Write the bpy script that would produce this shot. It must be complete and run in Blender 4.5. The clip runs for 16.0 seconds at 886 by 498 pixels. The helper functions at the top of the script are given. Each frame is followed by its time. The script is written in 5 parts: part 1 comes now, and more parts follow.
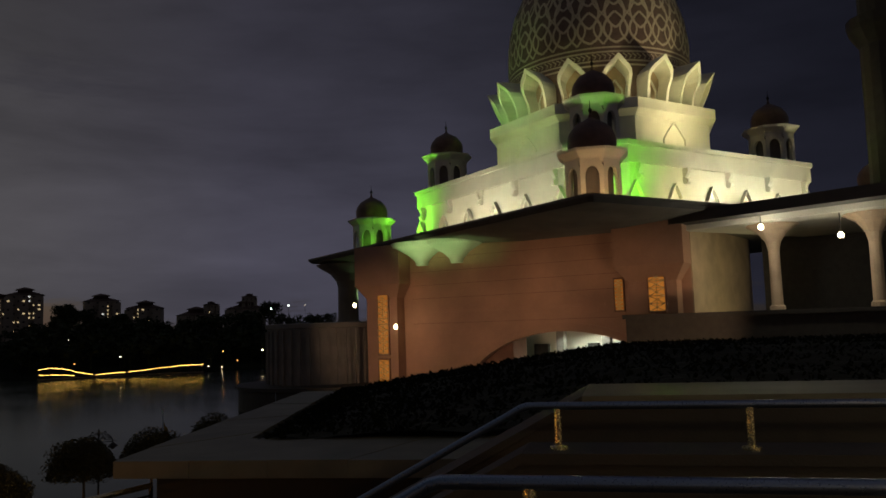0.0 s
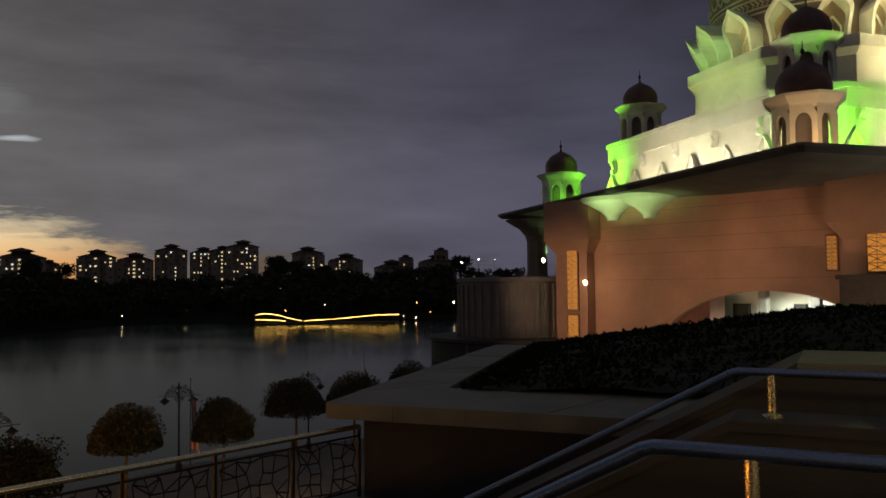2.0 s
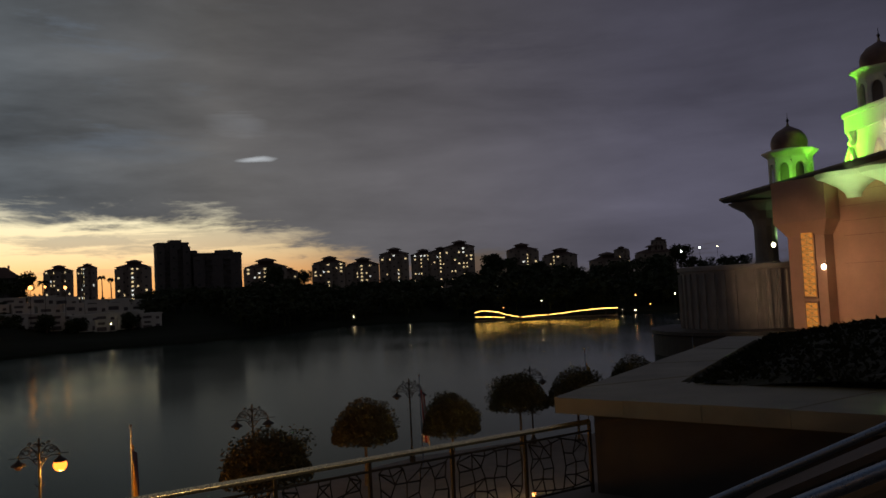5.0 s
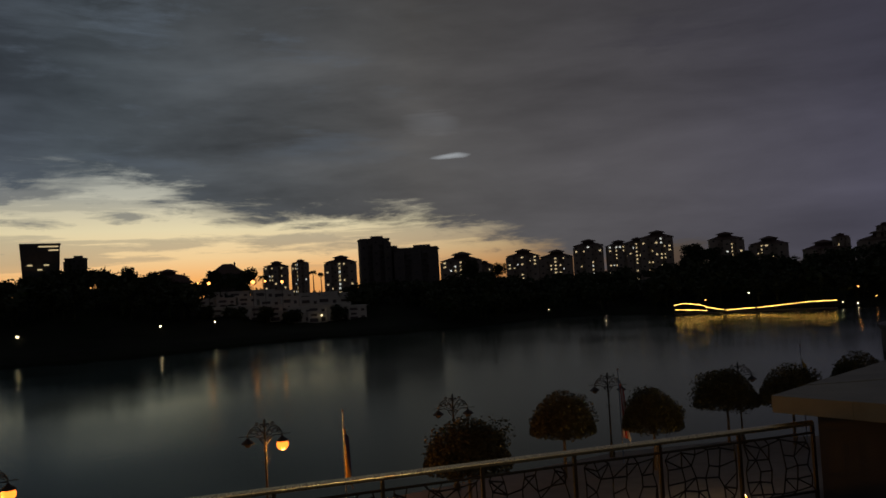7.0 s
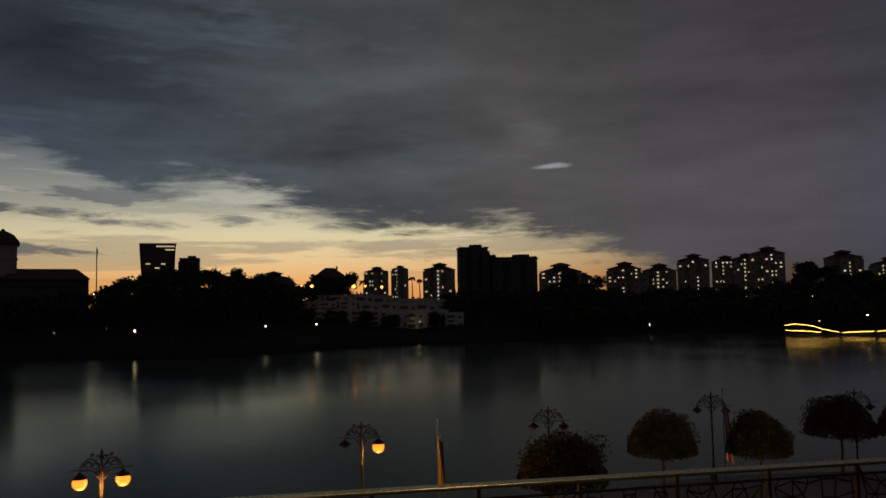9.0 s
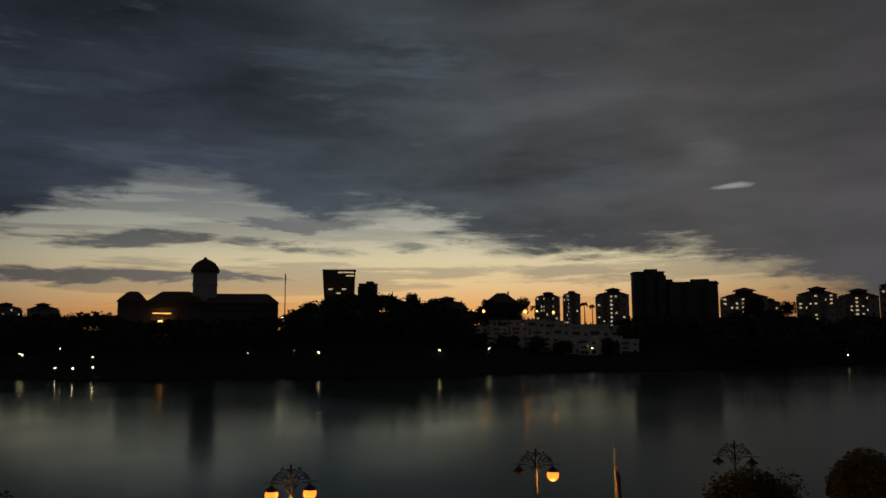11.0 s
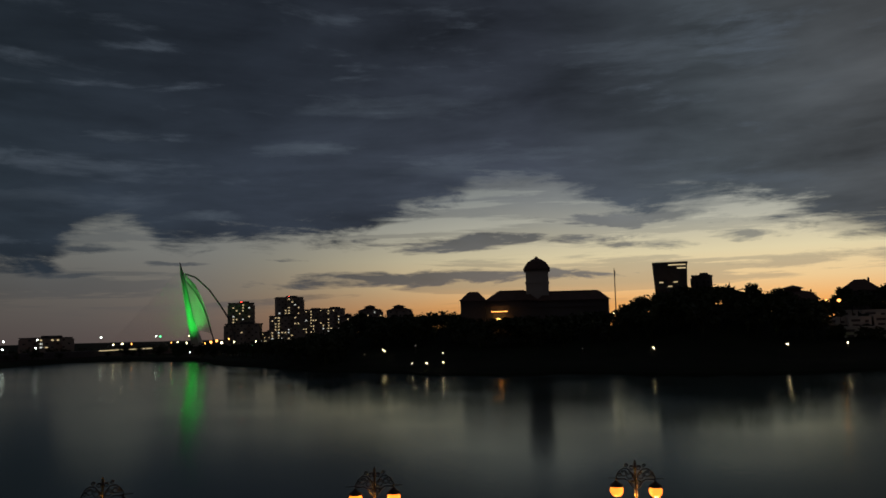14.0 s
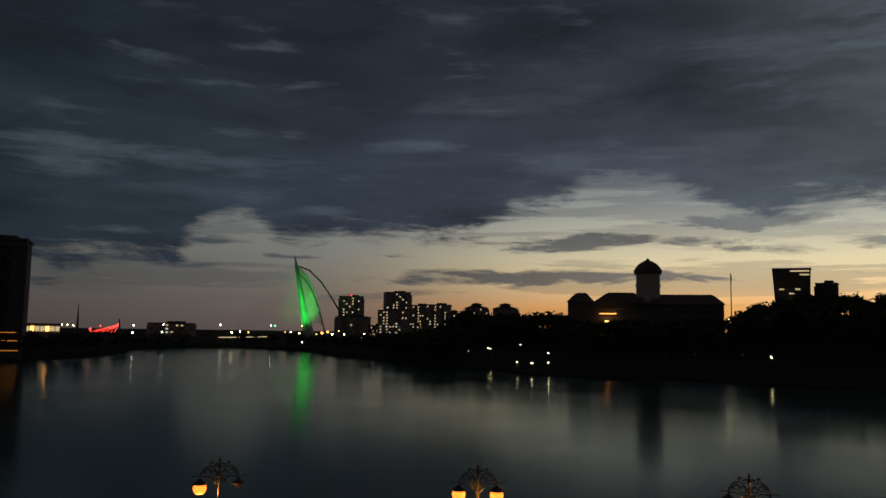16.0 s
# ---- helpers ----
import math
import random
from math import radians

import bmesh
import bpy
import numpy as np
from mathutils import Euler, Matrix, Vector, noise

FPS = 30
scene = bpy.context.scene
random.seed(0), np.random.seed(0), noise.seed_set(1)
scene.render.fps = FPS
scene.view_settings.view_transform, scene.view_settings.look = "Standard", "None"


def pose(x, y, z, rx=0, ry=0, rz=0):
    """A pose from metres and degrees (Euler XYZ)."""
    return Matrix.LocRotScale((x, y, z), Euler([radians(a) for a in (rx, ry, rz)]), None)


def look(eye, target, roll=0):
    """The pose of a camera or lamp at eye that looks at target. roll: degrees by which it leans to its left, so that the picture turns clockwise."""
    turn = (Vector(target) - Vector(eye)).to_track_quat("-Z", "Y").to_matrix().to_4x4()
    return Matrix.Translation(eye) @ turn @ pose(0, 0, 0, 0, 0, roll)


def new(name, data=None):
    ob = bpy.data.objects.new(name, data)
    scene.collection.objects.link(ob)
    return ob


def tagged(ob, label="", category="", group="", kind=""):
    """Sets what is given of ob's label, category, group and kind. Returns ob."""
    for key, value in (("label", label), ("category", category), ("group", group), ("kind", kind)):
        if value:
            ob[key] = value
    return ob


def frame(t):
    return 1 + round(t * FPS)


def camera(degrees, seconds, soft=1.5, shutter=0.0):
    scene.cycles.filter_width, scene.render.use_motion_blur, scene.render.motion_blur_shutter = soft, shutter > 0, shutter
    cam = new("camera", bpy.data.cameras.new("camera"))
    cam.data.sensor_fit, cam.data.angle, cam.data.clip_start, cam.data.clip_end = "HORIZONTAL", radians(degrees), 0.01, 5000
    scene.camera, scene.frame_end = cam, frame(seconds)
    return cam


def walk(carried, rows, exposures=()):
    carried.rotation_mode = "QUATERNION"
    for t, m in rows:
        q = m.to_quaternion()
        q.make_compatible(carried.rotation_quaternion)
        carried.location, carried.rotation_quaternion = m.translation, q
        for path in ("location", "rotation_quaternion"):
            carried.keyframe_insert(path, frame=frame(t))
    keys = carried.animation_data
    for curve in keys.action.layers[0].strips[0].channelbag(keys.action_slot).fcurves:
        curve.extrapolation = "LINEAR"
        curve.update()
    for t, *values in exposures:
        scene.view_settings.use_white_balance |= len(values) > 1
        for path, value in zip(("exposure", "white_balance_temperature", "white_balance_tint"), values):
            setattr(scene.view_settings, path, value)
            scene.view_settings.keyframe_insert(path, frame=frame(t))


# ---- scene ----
# The eye turns on an arm's length round one standing point on the landing, and rises a little at first.
EYE, ARM = 14.0, 0.42
cam = camera(59.07, 16.0, soft=1.6)
ROWS = [
    (0.0, 0.00, 5.68, -1.86),
    (0.5, 1.07, 5.45, -2.37),
    (1.0, 4.64, 4.77, -1.52),
    (1.5, 6.35, 2.88, -1.22),
    (2.0, 13.85, 2.68, -0.65),
    (2.5, 15.00, 2.77, -0.29),
    (3.0, 20.11, 2.74, -0.68),
    (5.5, 33.12, 2.90, -3.08),
    (6.0, 38.27, 3.01, -3.08),
    (6.5, 40.32, 2.96, -3.25),
    (7.0, 43.53, 3.02, -3.17),
    (7.5, 47.37, 3.13, -2.66),
    (8.0, 48.42, 3.17, -2.19),
    (10.5, 59.31, 5.96, -0.03),
    (11.0, 63.22, 5.97, -0.51),
    (11.5, 66.44, 5.94, -1.01),
    (12.0, 73.58, 5.96, -1.14),
    (12.5, 76.27, 5.86, -1.37),
    (13.0, 80.06, 5.86, -1.56),
    (13.5, 85.64, 6.02, -1.50),
    (14.0, 86.97, 6.04, -1.43),
    (14.5, 87.59, 6.01, -1.28),
    (15.0, 89.64, 6.01, -0.98),
    (15.5, 91.98, 6.00, -0.21),
    (16.0, 94.89, 5.95, 0.81),
]


def eye_pose(t, yaw, pitch, roll):
    s, c = math.sin(radians(yaw)), math.cos(radians(yaw))
    k, u = math.cos(radians(pitch)), math.sin(radians(pitch))
    e = Vector((-ARM * s, ARM * c, EYE - 0.025 * max(0.0, min(1.0, 2.0 - t))))
    return look(e, e + Vector((-s * k, c * k, u)), roll)


walk(cam, [(t, eye_pose(t, y, p, r)) for t, y, p, r in ROWS],
     [(0.0, -0.3), (0.8, -0.15), (1.5, 0.22), (2.5, 0.38), (5.5, 0.36), (7.0, -0.1), (8.0, -0.2), (11.0, -0.3), (12.5, -0.25), (14.0, -0.15), (16.0, -0.08)])


def at(yaw, dist, z=0.0):
    """A place by its bearing to the left of the y axis, its range from the landing and its height."""
    return Vector((-dist * math.sin(radians(yaw)), dist * math.cos(radians(yaw)), z))


def lerp_table(table, x):
    if x <= table[0][0]:
        return table[0][1]
    for (a, b), (c, d) in zip(table, table[1:]):
        if x <= c:
            return b + (d - b) * (x - a) / (c - a)
    return table[-1][1]


# ---------------------------------------------------------------- dusk sky
world = bpy.data.worlds.new("dusk_sky")
scene.world = world
world.use_nodes = True
WN, WL = world.node_tree.nodes, world.node_tree.links
WN.clear()


def wmath(op, a, b=None, c=None, clamp=False):
    n = WN.new("ShaderNodeMath")
    n.operation, n.use_clamp = op, clamp
    for i, v in enumerate((a, b, c)):
        if v is None:
            continue
        if isinstance(v, (int, float)):
            n.inputs[i].default_value = v
        else:
            WL.new(v, n.inputs[i])
    return n.outputs[0]


def wramp(value, stops, lo, hi, mode="LINEAR"):
    n = WN.new("ShaderNodeValToRGB")
    n.color_ramp.interpolation = mode
    el = n.color_ramp.elements
    while len(el) > 1:
        el.remove(el[-1])
    for i, (p, col) in enumerate(stops):
        q = (p - lo) / (hi - lo)
        e = el[0] if i == 0 else el.new(q)
        if i == 0:
            e.position = q
        e.color = (*col, 1) if isinstance(col, tuple) else (col, col, col, 1)
    WL.new(wmath("DIVIDE", wmath("SUBTRACT", value, lo), hi - lo), n.inputs[0])
    return n.outputs[0]


def wmix(fac, a, b, mode="MIX"):
    n = WN.new("ShaderNodeMix")
    n.data_type, n.blend_type = "RGBA", mode
    for s, v in ((0, fac), (6, a), (7, b)):
        if isinstance(v, (int, float)):
            n.inputs[s].default_value = v
        elif isinstance(v, tuple):
            n.inputs[s].default_value = (*v, 1)
        else:
            WL.new(v, n.inputs[s])
    return n.outputs[2]


def wnoise(sx, sy, scale, detail, rough=0.55, off=0.0, warp=0.0):
    cb = WN.new("ShaderNodeCombineXYZ")
    WL.new(wmath("MULTIPLY", W_YAW, sx), cb.inputs[0])
    WL.new(wmath("MULTIPLY", W_EL, sy), cb.inputs[1])
    cb.inputs[2].default_value = off
    n = WN.new("ShaderNodeTexNoise")
    n.inputs["Scale"].default_value, n.inputs["Detail"].default_value = scale, detail
    n.inputs["Roughness"].default_value, n.inputs["Distortion"].default_value = rough, warp
    WL.new(cb.outputs[0], n.inputs["Vector"])
    return n.outputs[0]


w_tc = WN.new("ShaderNodeTexCoord")
w_sep = WN.new("ShaderNodeSeparateXYZ")
WL.new(w_tc.outputs["Generated"], w_sep.inputs[0])
W_EL = wmath("MULTIPLY", wmath("ARCSINE", w_sep.outputs[2]), 57.2958)
W_YAW = wmath("MULTIPLY", wmath("ARCTAN2", wmath("MULTIPLY", w_sep.outputs[0], -1), w_sep.outputs[1]), 57.2958)
# height of the edge under the cloud deck, by bearing, in degrees
w_top = wmath("MULTIPLY", wramp(W_YAW, [(-180, 0.1), (0, 0.08), (20, 0.09), (30, 0.12), (36, 0.17), (41, 0.24), (44, 0.29), (51, 0.315), (60, 0.375), (66, 0.45), (69, 0.445), (74.5, 0.465), (77, 0.53), (79, 0.60), (84.3, 0.59), (86.5, 0.49), (90, 0.435), (94, 0.40), (98, 0.39), (103, 0.405), (104.5, 0.36), (107.3, 0.365), (108.6, 0.455), (112, 0.445), (113.6, 0.26), (118, 0.25), (126, 0.24), (150, 0.2), (180, 0.1)], -180, 180), 20)
w_n1 = wnoise(0.075, 0.26, 1.0, 6, 0.6, 1.3, 0.4)
w_n2 = wnoise(0.036, 0.17, 1.0, 6, 0.55, 7.7, 0.25)
w_n3 = wnoise(0.045, 0.62, 1.0, 7, 0.62, 3.1, 0.3)
w_n4 = wnoise(0.09, 0.26, 1.0, 5, 0.52, 5.9, 0.4)
w_n5 = wnoise(0.17, 0.95, 1.0, 8, 0.66, 9.2, 0.35)
w_gap = wmath("MULTIPLY_ADD", wmath("SUBTRACT", w_n1, 0.5), 6.0, wmath("MULTIPLY_ADD", wmath("SUBTRACT", w_n5, 0.5), 6.5, wmath("SUBTRACT", w_top, W_EL)))
w_open = WN.new("ShaderNodeMapRange")
w_open.interpolation_type = "SMOOTHSTEP"
w_open.inputs[1].default_value, w_open.inputs[2].default_value = -0.5, 1.5
WL.new(w_gap, w_open.inputs[0])
w_glow_el = wramp(W_EL, [(-5, (0.30, 0.13, 0.05)), (0, (0.82, 0.33, 0.085)), (1.6, (1.0, 0.47, 0.14)), (3.2, (0.95, 0.66, 0.33)), (5.2, (0.86, 0.74, 0.46)), (7.5, (0.58, 0.56, 0.45)), (9.5, (0.34, 0.36, 0.34)), (12, (0.17, 0.19, 0.20))], -6, 16)
w_glow_yaw = wramp(W_YAW, [(-180, 0.03), (10, 0.04), (22, 0.07), (32, 0.26), (40, 0.72), (50, 1.0), (62, 1.0), (70, 0.95), (80, 0.88), (90, 0.72), (100, 0.44), (112, 0.26), (125, 0.16), (180, 0.03)], -180, 180)
w_gray = wmath("MULTIPLY_ADD", wmath("MAXIMUM", wmath("SUBTRACT", W_EL, 4.5), 0.0), 0.05, wramp(W_YAW, [(-180, 1.0), (20, 1.0), (40, 0.25), (60, 0.0), (76, 0.0), (86, 0.1), (95, 0.42), (104, 0.9), (112, 1.0), (180, 1.0)], -180, 180), clamp=True)
w_glow = wmix(1.0, w_glow_el, w_glow_yaw, "MULTIPLY")
w_dull = wmix(1.0, wramp(W_EL, [(-5, (0.17, 0.135, 0.13)), (0, (0.20, 0.16, 0.15)), (3, (0.27, 0.245, 0.22)), (6, (0.34, 0.345, 0.32)), (8.5, (0.32, 0.335, 0.32)), (12, (0.17, 0.185, 0.19))], -6, 16), wramp(W_YAW, [(-180, 0.1), (12, 0.14), (25, 0.25), (60, 0.95), (86, 0.95), (100, 0.66), (112, 0.5), (125, 0.36), (180, 0.1)], -180, 180), "MULTIPLY")
w_clear = wmix(w_gray, w_glow, w_dull)
# thin dark streaks across the opening
w_str = WN.new("ShaderNodeMapRange")
w_str.interpolation_type = "SMOOTHSTEP"
w_str.inputs[1].default_value, w_str.inputs[2].default_value = 0.49, 0.555
WL.new(w_n3, w_str.inputs[0])
w_fine = wmath("MULTIPLY", w_str.outputs[0], wramp(W_EL, [(0, 0.0), (1.8, 0.1), (3.2, 0.42), (5.4, 0.42), (7, 0.35), (9, 0.45), (12, 0.6)], -6, 16))
W_BENT = wmath("MULTIPLY_ADD", wmath("SUBTRACT", w_n4, 0.5), 1.5, wmath("MULTIPLY_ADD", wmath("SUBTRACT", w_n1, 0.5), 1.3, W_EL))


def wcloud(yaw, el, half_w, half_h, thick=1.0, edge=1.1):
    """A low streak of cloud with ragged ends, by its bearing and height in degrees."""
    dx = wmath("DIVIDE", wmath("SUBTRACT", W_YAW, yaw), half_w)
    dy = wmath("DIVIDE", wmath("SUBTRACT", W_BENT, el), half_h)
    v = wmath("SUBTRACT", 1.0, wmath("ADD", wmath("MULTIPLY", dx, dx), wmath("MULTIPLY", dy, dy)))
    v = wmath("MULTIPLY_ADD", wmath("SUBTRACT", w_n5, 0.50), 5.5, wmath("MULTIPLY_ADD", wmath("SUBTRACT", w_n3, 0.48), 2.6, v))
    return wmath("MULTIPLY", wmath("MULTIPLY", v, edge, clamp=True), thick)


w_streak = w_fine
for yaw_, el_, hw_, hh_, th_ in ((83.7, 6.35, 11.0, 0.55, 1.0), (89.0, 3.95, 13.0, 0.75, 1.0), (75.0, 7.8, 7.0, 0.6, 0.95), (70.0, 5.8, 6.0, 0.32, 0.9), (98.3, 5.3, 1.7, 0.2, 0.9), (112.0, 4.4, 2.6, 0.22, 0.9), (111.6, 6.1, 2.6, 0.4, 1.0), (105.8, 5.1, 2.2, 0.16, 0.8), (52.5, 3.9, 7.5, 0.75, 0.6), (54.0, 6.4, 8.0, 0.7, 0.5), (66.0, 6.2, 2.8, 0.4, 0.85), (63.0, 4.3, 5.0, 0.45, 0.5), (100.0, 2.6, 6.0, 0.3, 0.5)):
    w_streak = wmath("MAXIMUM", w_streak, wcloud(yaw_, el_, hw_, hh_, th_))
w_deck = wmix(1.0, wramp(W_YAW, [(-180, (0.058, 0.056, 0.066)), (-70, (0.05, 0.049, 0.06)), (-34, (0.016, 0.016, 0.025)), (-30, (0.0135, 0.014, 0.023)), (-12, (0.022, 0.022, 0.034)), (2, (0.054, 0.052, 0.075)), (14, (0.060, 0.057, 0.079)), (28, (0.068, 0.064, 0.072)), (45, (0.086, 0.083, 0.082)), (58, (0.078, 0.086, 0.094)), (68, (0.065, 0.079, 0.092)), (80, (0.047, 0.056, 0.076)), (100, (0.028, 0.036, 0.051)), (125, (0.016, 0.024, 0.032)), (180, (0.058, 0.056, 0.066))], -180, 180),
              wmath("MULTIPLY_ADD", wmath("MULTIPLY_ADD", w_n2, 2.3, wmath("MULTIPLY_ADD", w_n1, 0.6, wmath("MULTIPLY_ADD", w_n4, 1.0, -1.95))), wramp(W_YAW, [(-180, 0.4), (20, 0.5), (38, 0.6), (58, 0.95), (125, 1.0)], -180, 180), 1.0), "MULTIPLY")
w_deck2 = wmix(1.0, w_deck, wramp(W_EL, [(-5, 1.25), (6, 1.2), (13, 1.0), (22, 0.66), (32, 0.7), (50, 1.1)], -6, 90), "MULTIPLY")
w_in = wmix(wmath("MULTIPLY", w_streak, 0.85), w_clear, wmix(1.0, w_deck2, (1.7, 1.55, 1.4), "MULTIPLY"))
w_sky = wmix(w_open.outputs[0], w_deck2, w_in)
# one bright slit in the deck
w_dx = wmath("DIVIDE", wmath("SUBTRACT", W_YAW, 42.6), 1.6)
w_dy = wmath("DIVIDE", wmath("SUBTRACT", wmath("MULTIPLY_ADD", wmath("SUBTRACT", w_n1, 0.5), 1.2, wmath("MULTIPLY_ADD", wmath("SUBTRACT", w_n4, 0.5), 1.2, W_EL)), 9.85), 0.24)
w_slit = wmath("SUBTRACT", 1.0, wmath("ADD", wmath("MULTIPLY", w_dx, w_dx), wmath("MULTIPLY", w_dy, w_dy)), clamp=True)
w_sky = wmix(wmath("MULTIPLY", w_slit, 0.9, clamp=True), w_sky, (0.36, 0.38, 0.40))
w_patch = WN.new("ShaderNodeMapRange")
w_patch.interpolation_type = "SMOOTHSTEP"
w_patch.inputs[1].default_value, w_patch.inputs[2].default_value = 0.54, 0.74
WL.new(wnoise(0.10, 0.50, 1.0, 7, 0.60, 11.4, 0.25), w_patch.inputs[0])
w_pf = wmath("MULTIPLY", w_patch.outputs[0], wmath("MULTIPLY", wramp(W_YAW, [(38, 0.0), (60, 0.7), (80, 0.6), (110, 0.5), (125, 0.3)], -180, 180), wramp(W_EL, [(7, 0.0), (11, 0.8), (19, 0.9), (26, 0.2)], -6, 40)))
w_sky = wmix(w_pf, w_sky, (0.105, 0.13, 0.165))
w_ex = wmath("DIVIDE", wmath("SUBTRACT", W_YAW, 43.9), 2.3)
w_ey = wmath("DIVIDE", wmath("SUBTRACT", wmath("MULTIPLY_ADD", wmath("SUBTRACT", w_n3, 0.5), 5.0, W_EL), 12.4), 0.9)
w_soft = wmath("SUBTRACT", 1.0, wmath("ADD", wmath("MULTIPLY", w_ex, w_ex), wmath("MULTIPLY", w_ey, w_ey)), clamp=True)
w_sky = wmix(wmath("MULTIPLY", wmath("MULTIPLY", w_soft, w_n1), 0.28), w_sky, (0.23, 0.24, 0.26))
# paler tops and one dark bank in the deck
for yaw_, el_, hw_, hh_, th_ in ((97.0, 13.5, 3.6, 0.5, 0.6), (108.6, 13.7, 3.0, 0.4, 0.5), (121.0, 11.4, 5.5, 1.1, 0.6), (82.0, 12.1, 7.0, 0.8, 0.6), (71.5, 19.0, 5.5, 1.1, 0.45), (118.0, 6.4, 3.0, 0.28, 0.6), (104.0, 8.3, 3.6, 0.35, 0.6), (65.0, 18.8, 2.8, 1.4, 0.6), (113.0, 9.6, 5.0, 0.5, 0.35), (90.0, 16.5, 8.0, 0.7, 0.3), (67.0, 21.5, 3.0, 1.0, 0.5), (52.0, 10.2, 6.0, 0.6, 0.25)):
    w_sky = wmix(wcloud(yaw_, el_, hw_ * 1.15, hh_ * 1.3, th_, 0.5), w_sky, (0.098, 0.122, 0.152))
w_sky = wmix(wcloud(24.5, 17.0, 8.0, 1.2, 0.6, 0.4), w_sky, (0.036, 0.034, 0.045))
w_sky = wmix(wcloud(95.0, 10.8, 13.0, 1.3, 0.6, 0.5), w_sky, (0.024, 0.031, 0.043))
w_sky = wmix(wcloud(116.0, 8.6, 7.0, 1.2, 0.6, 0.5), w_sky, (0.02, 0.027, 0.037))
w_bg = WN.new("ShaderNodeBackground")
WL.new(w_sky, w_bg.inputs[0])
w_bg.inputs[1].default_value = 1.0
w_out = WN.new("ShaderNodeOutputWorld")
WL.new(w_bg.outputs[0], w_out.inputs[0])


# ---------------------------------------------------------------- lamps
def lamp(name, kind, place, power, colour, target=None, size=0.4, cone=90, blend=0.6):
    d = bpy.data.lights.new(name, kind)
    d.energy, d.color = power, colour
    if kind == "AREA":
        d.size = size
    else:
        d.shadow_soft_size = size
    if kind == "SPOT":
        d.spot_size, d.spot_blend = radians(cone), blend
    ob = new(name, d)
    ob.matrix_world = look(place, target) if target is not None else Matrix.Translation(place)
    return ob


# ---------------------------------------------------------------- materials
def material(name, colour, rough=0.7, metal=0.0, vary=0.25, scale=1.0, bump=0.2, dark=None, fine=14.0, spec=0.5, random_piece=0.0):
    """Two scales of noise over a base colour, and a fine relief. scale: blotches a metre."""
    m = bpy.data.materials.new(name)
    m.use_nodes = True
    N, L = m.node_tree.nodes, m.node_tree.links
    b = N["Principled BSDF"]
    tc = N.new("ShaderNodeTexCoord")
    n1 = N.new("ShaderNodeTexNoise")
    n1.inputs["Scale"].default_value, n1.inputs["Detail"].default_value = scale, 6
    n2 = N.new("ShaderNodeTexNoise")
    n2.inputs["Scale"].default_value, n2.inputs["Detail"].default_value = scale * fine, 4
    for n in (n1, n2):
        L.new(tc.outputs["Object"], n.inputs["Vector"])
    mx = N.new("ShaderNodeMix")
    mx.data_type = "RGBA"
    mx.inputs[6].default_value = (*[c * (1 - vary) for c in colour], 1) if dark is None else (*dark, 1)
    mx.inputs[7].default_value = (*[min(1, c * (1 + vary)) for c in colour], 1)
    ma = N.new("ShaderNodeMath")
    ma.operation = "MULTIPLY_ADD"
    ma.inputs[1].default_value = 0.45
    mb = N.new("ShaderNodeMath")
    mb.operation = "MULTIPLY_ADD"
    mb.inputs[1].default_value, mb.inputs[2].default_value = 1.6, -0.5
    L.new(n1.outputs[0], mb.inputs[0])
    L.new(n2.outputs[0], ma.inputs[0])
    sub = N.new("ShaderNodeMath")
    sub.operation = "SUBTRACT"
    sub.inputs[1].default_value = 0.225
    L.new(mb.outputs[0], sub.inputs[0])
    L.new(sub.outputs[0], ma.inputs[2])
    last = ma.outputs[0]
    if random_piece:
        oi = N.new("ShaderNodeObjectInfo")
        mr = N.new("ShaderNodeMath")
        mr.operation = "MULTIPLY_ADD"
        mr.inputs[1].default_value = random_piece
        L.new(oi.outputs["Random"], mr.inputs[0])
        L.new(last, mr.inputs[2])
        last = mr.outputs[0]
    L.new(last, mx.inputs[0])
    L.new(mx.outputs[2], b.inputs["Base Color"])
    rr = N.new("ShaderNodeMath")
    rr.operation = "MULTIPLY_ADD"
    rr.inputs[1].default_value, rr.inputs[2].default_value = 0.25, rough - 0.12
    L.new(n2.outputs[0], rr.inputs[0])
    L.new(rr.outputs[0], b.inputs["Roughness"])
    b.inputs["Metallic"].default_value = metal
    b.inputs["Specular IOR Level"].default_value = spec
    if bump:
        bp = N.new("ShaderNodeBump")
        bp.inputs["Strength"].default_value, bp.inputs["Distance"].default_value = bump, 0.05
        L.new(n2.outputs[0], bp.inputs["Height"])
        L.new(bp.outputs[0], b.inputs["Normal"])
    return m


def glow(name, colour, strength):
    m = bpy.data.materials.new(name)
    m.use_nodes = True
    b = m.node_tree.nodes["Principled BSDF"]
    b.inputs["Base Color"].default_value = (*[0.06 * c for c in colour], 1)
    b.inputs["Emission Color"].default_value = (*colour, 1)
    b.inputs["Emission Strength"].default_value = strength
    return m


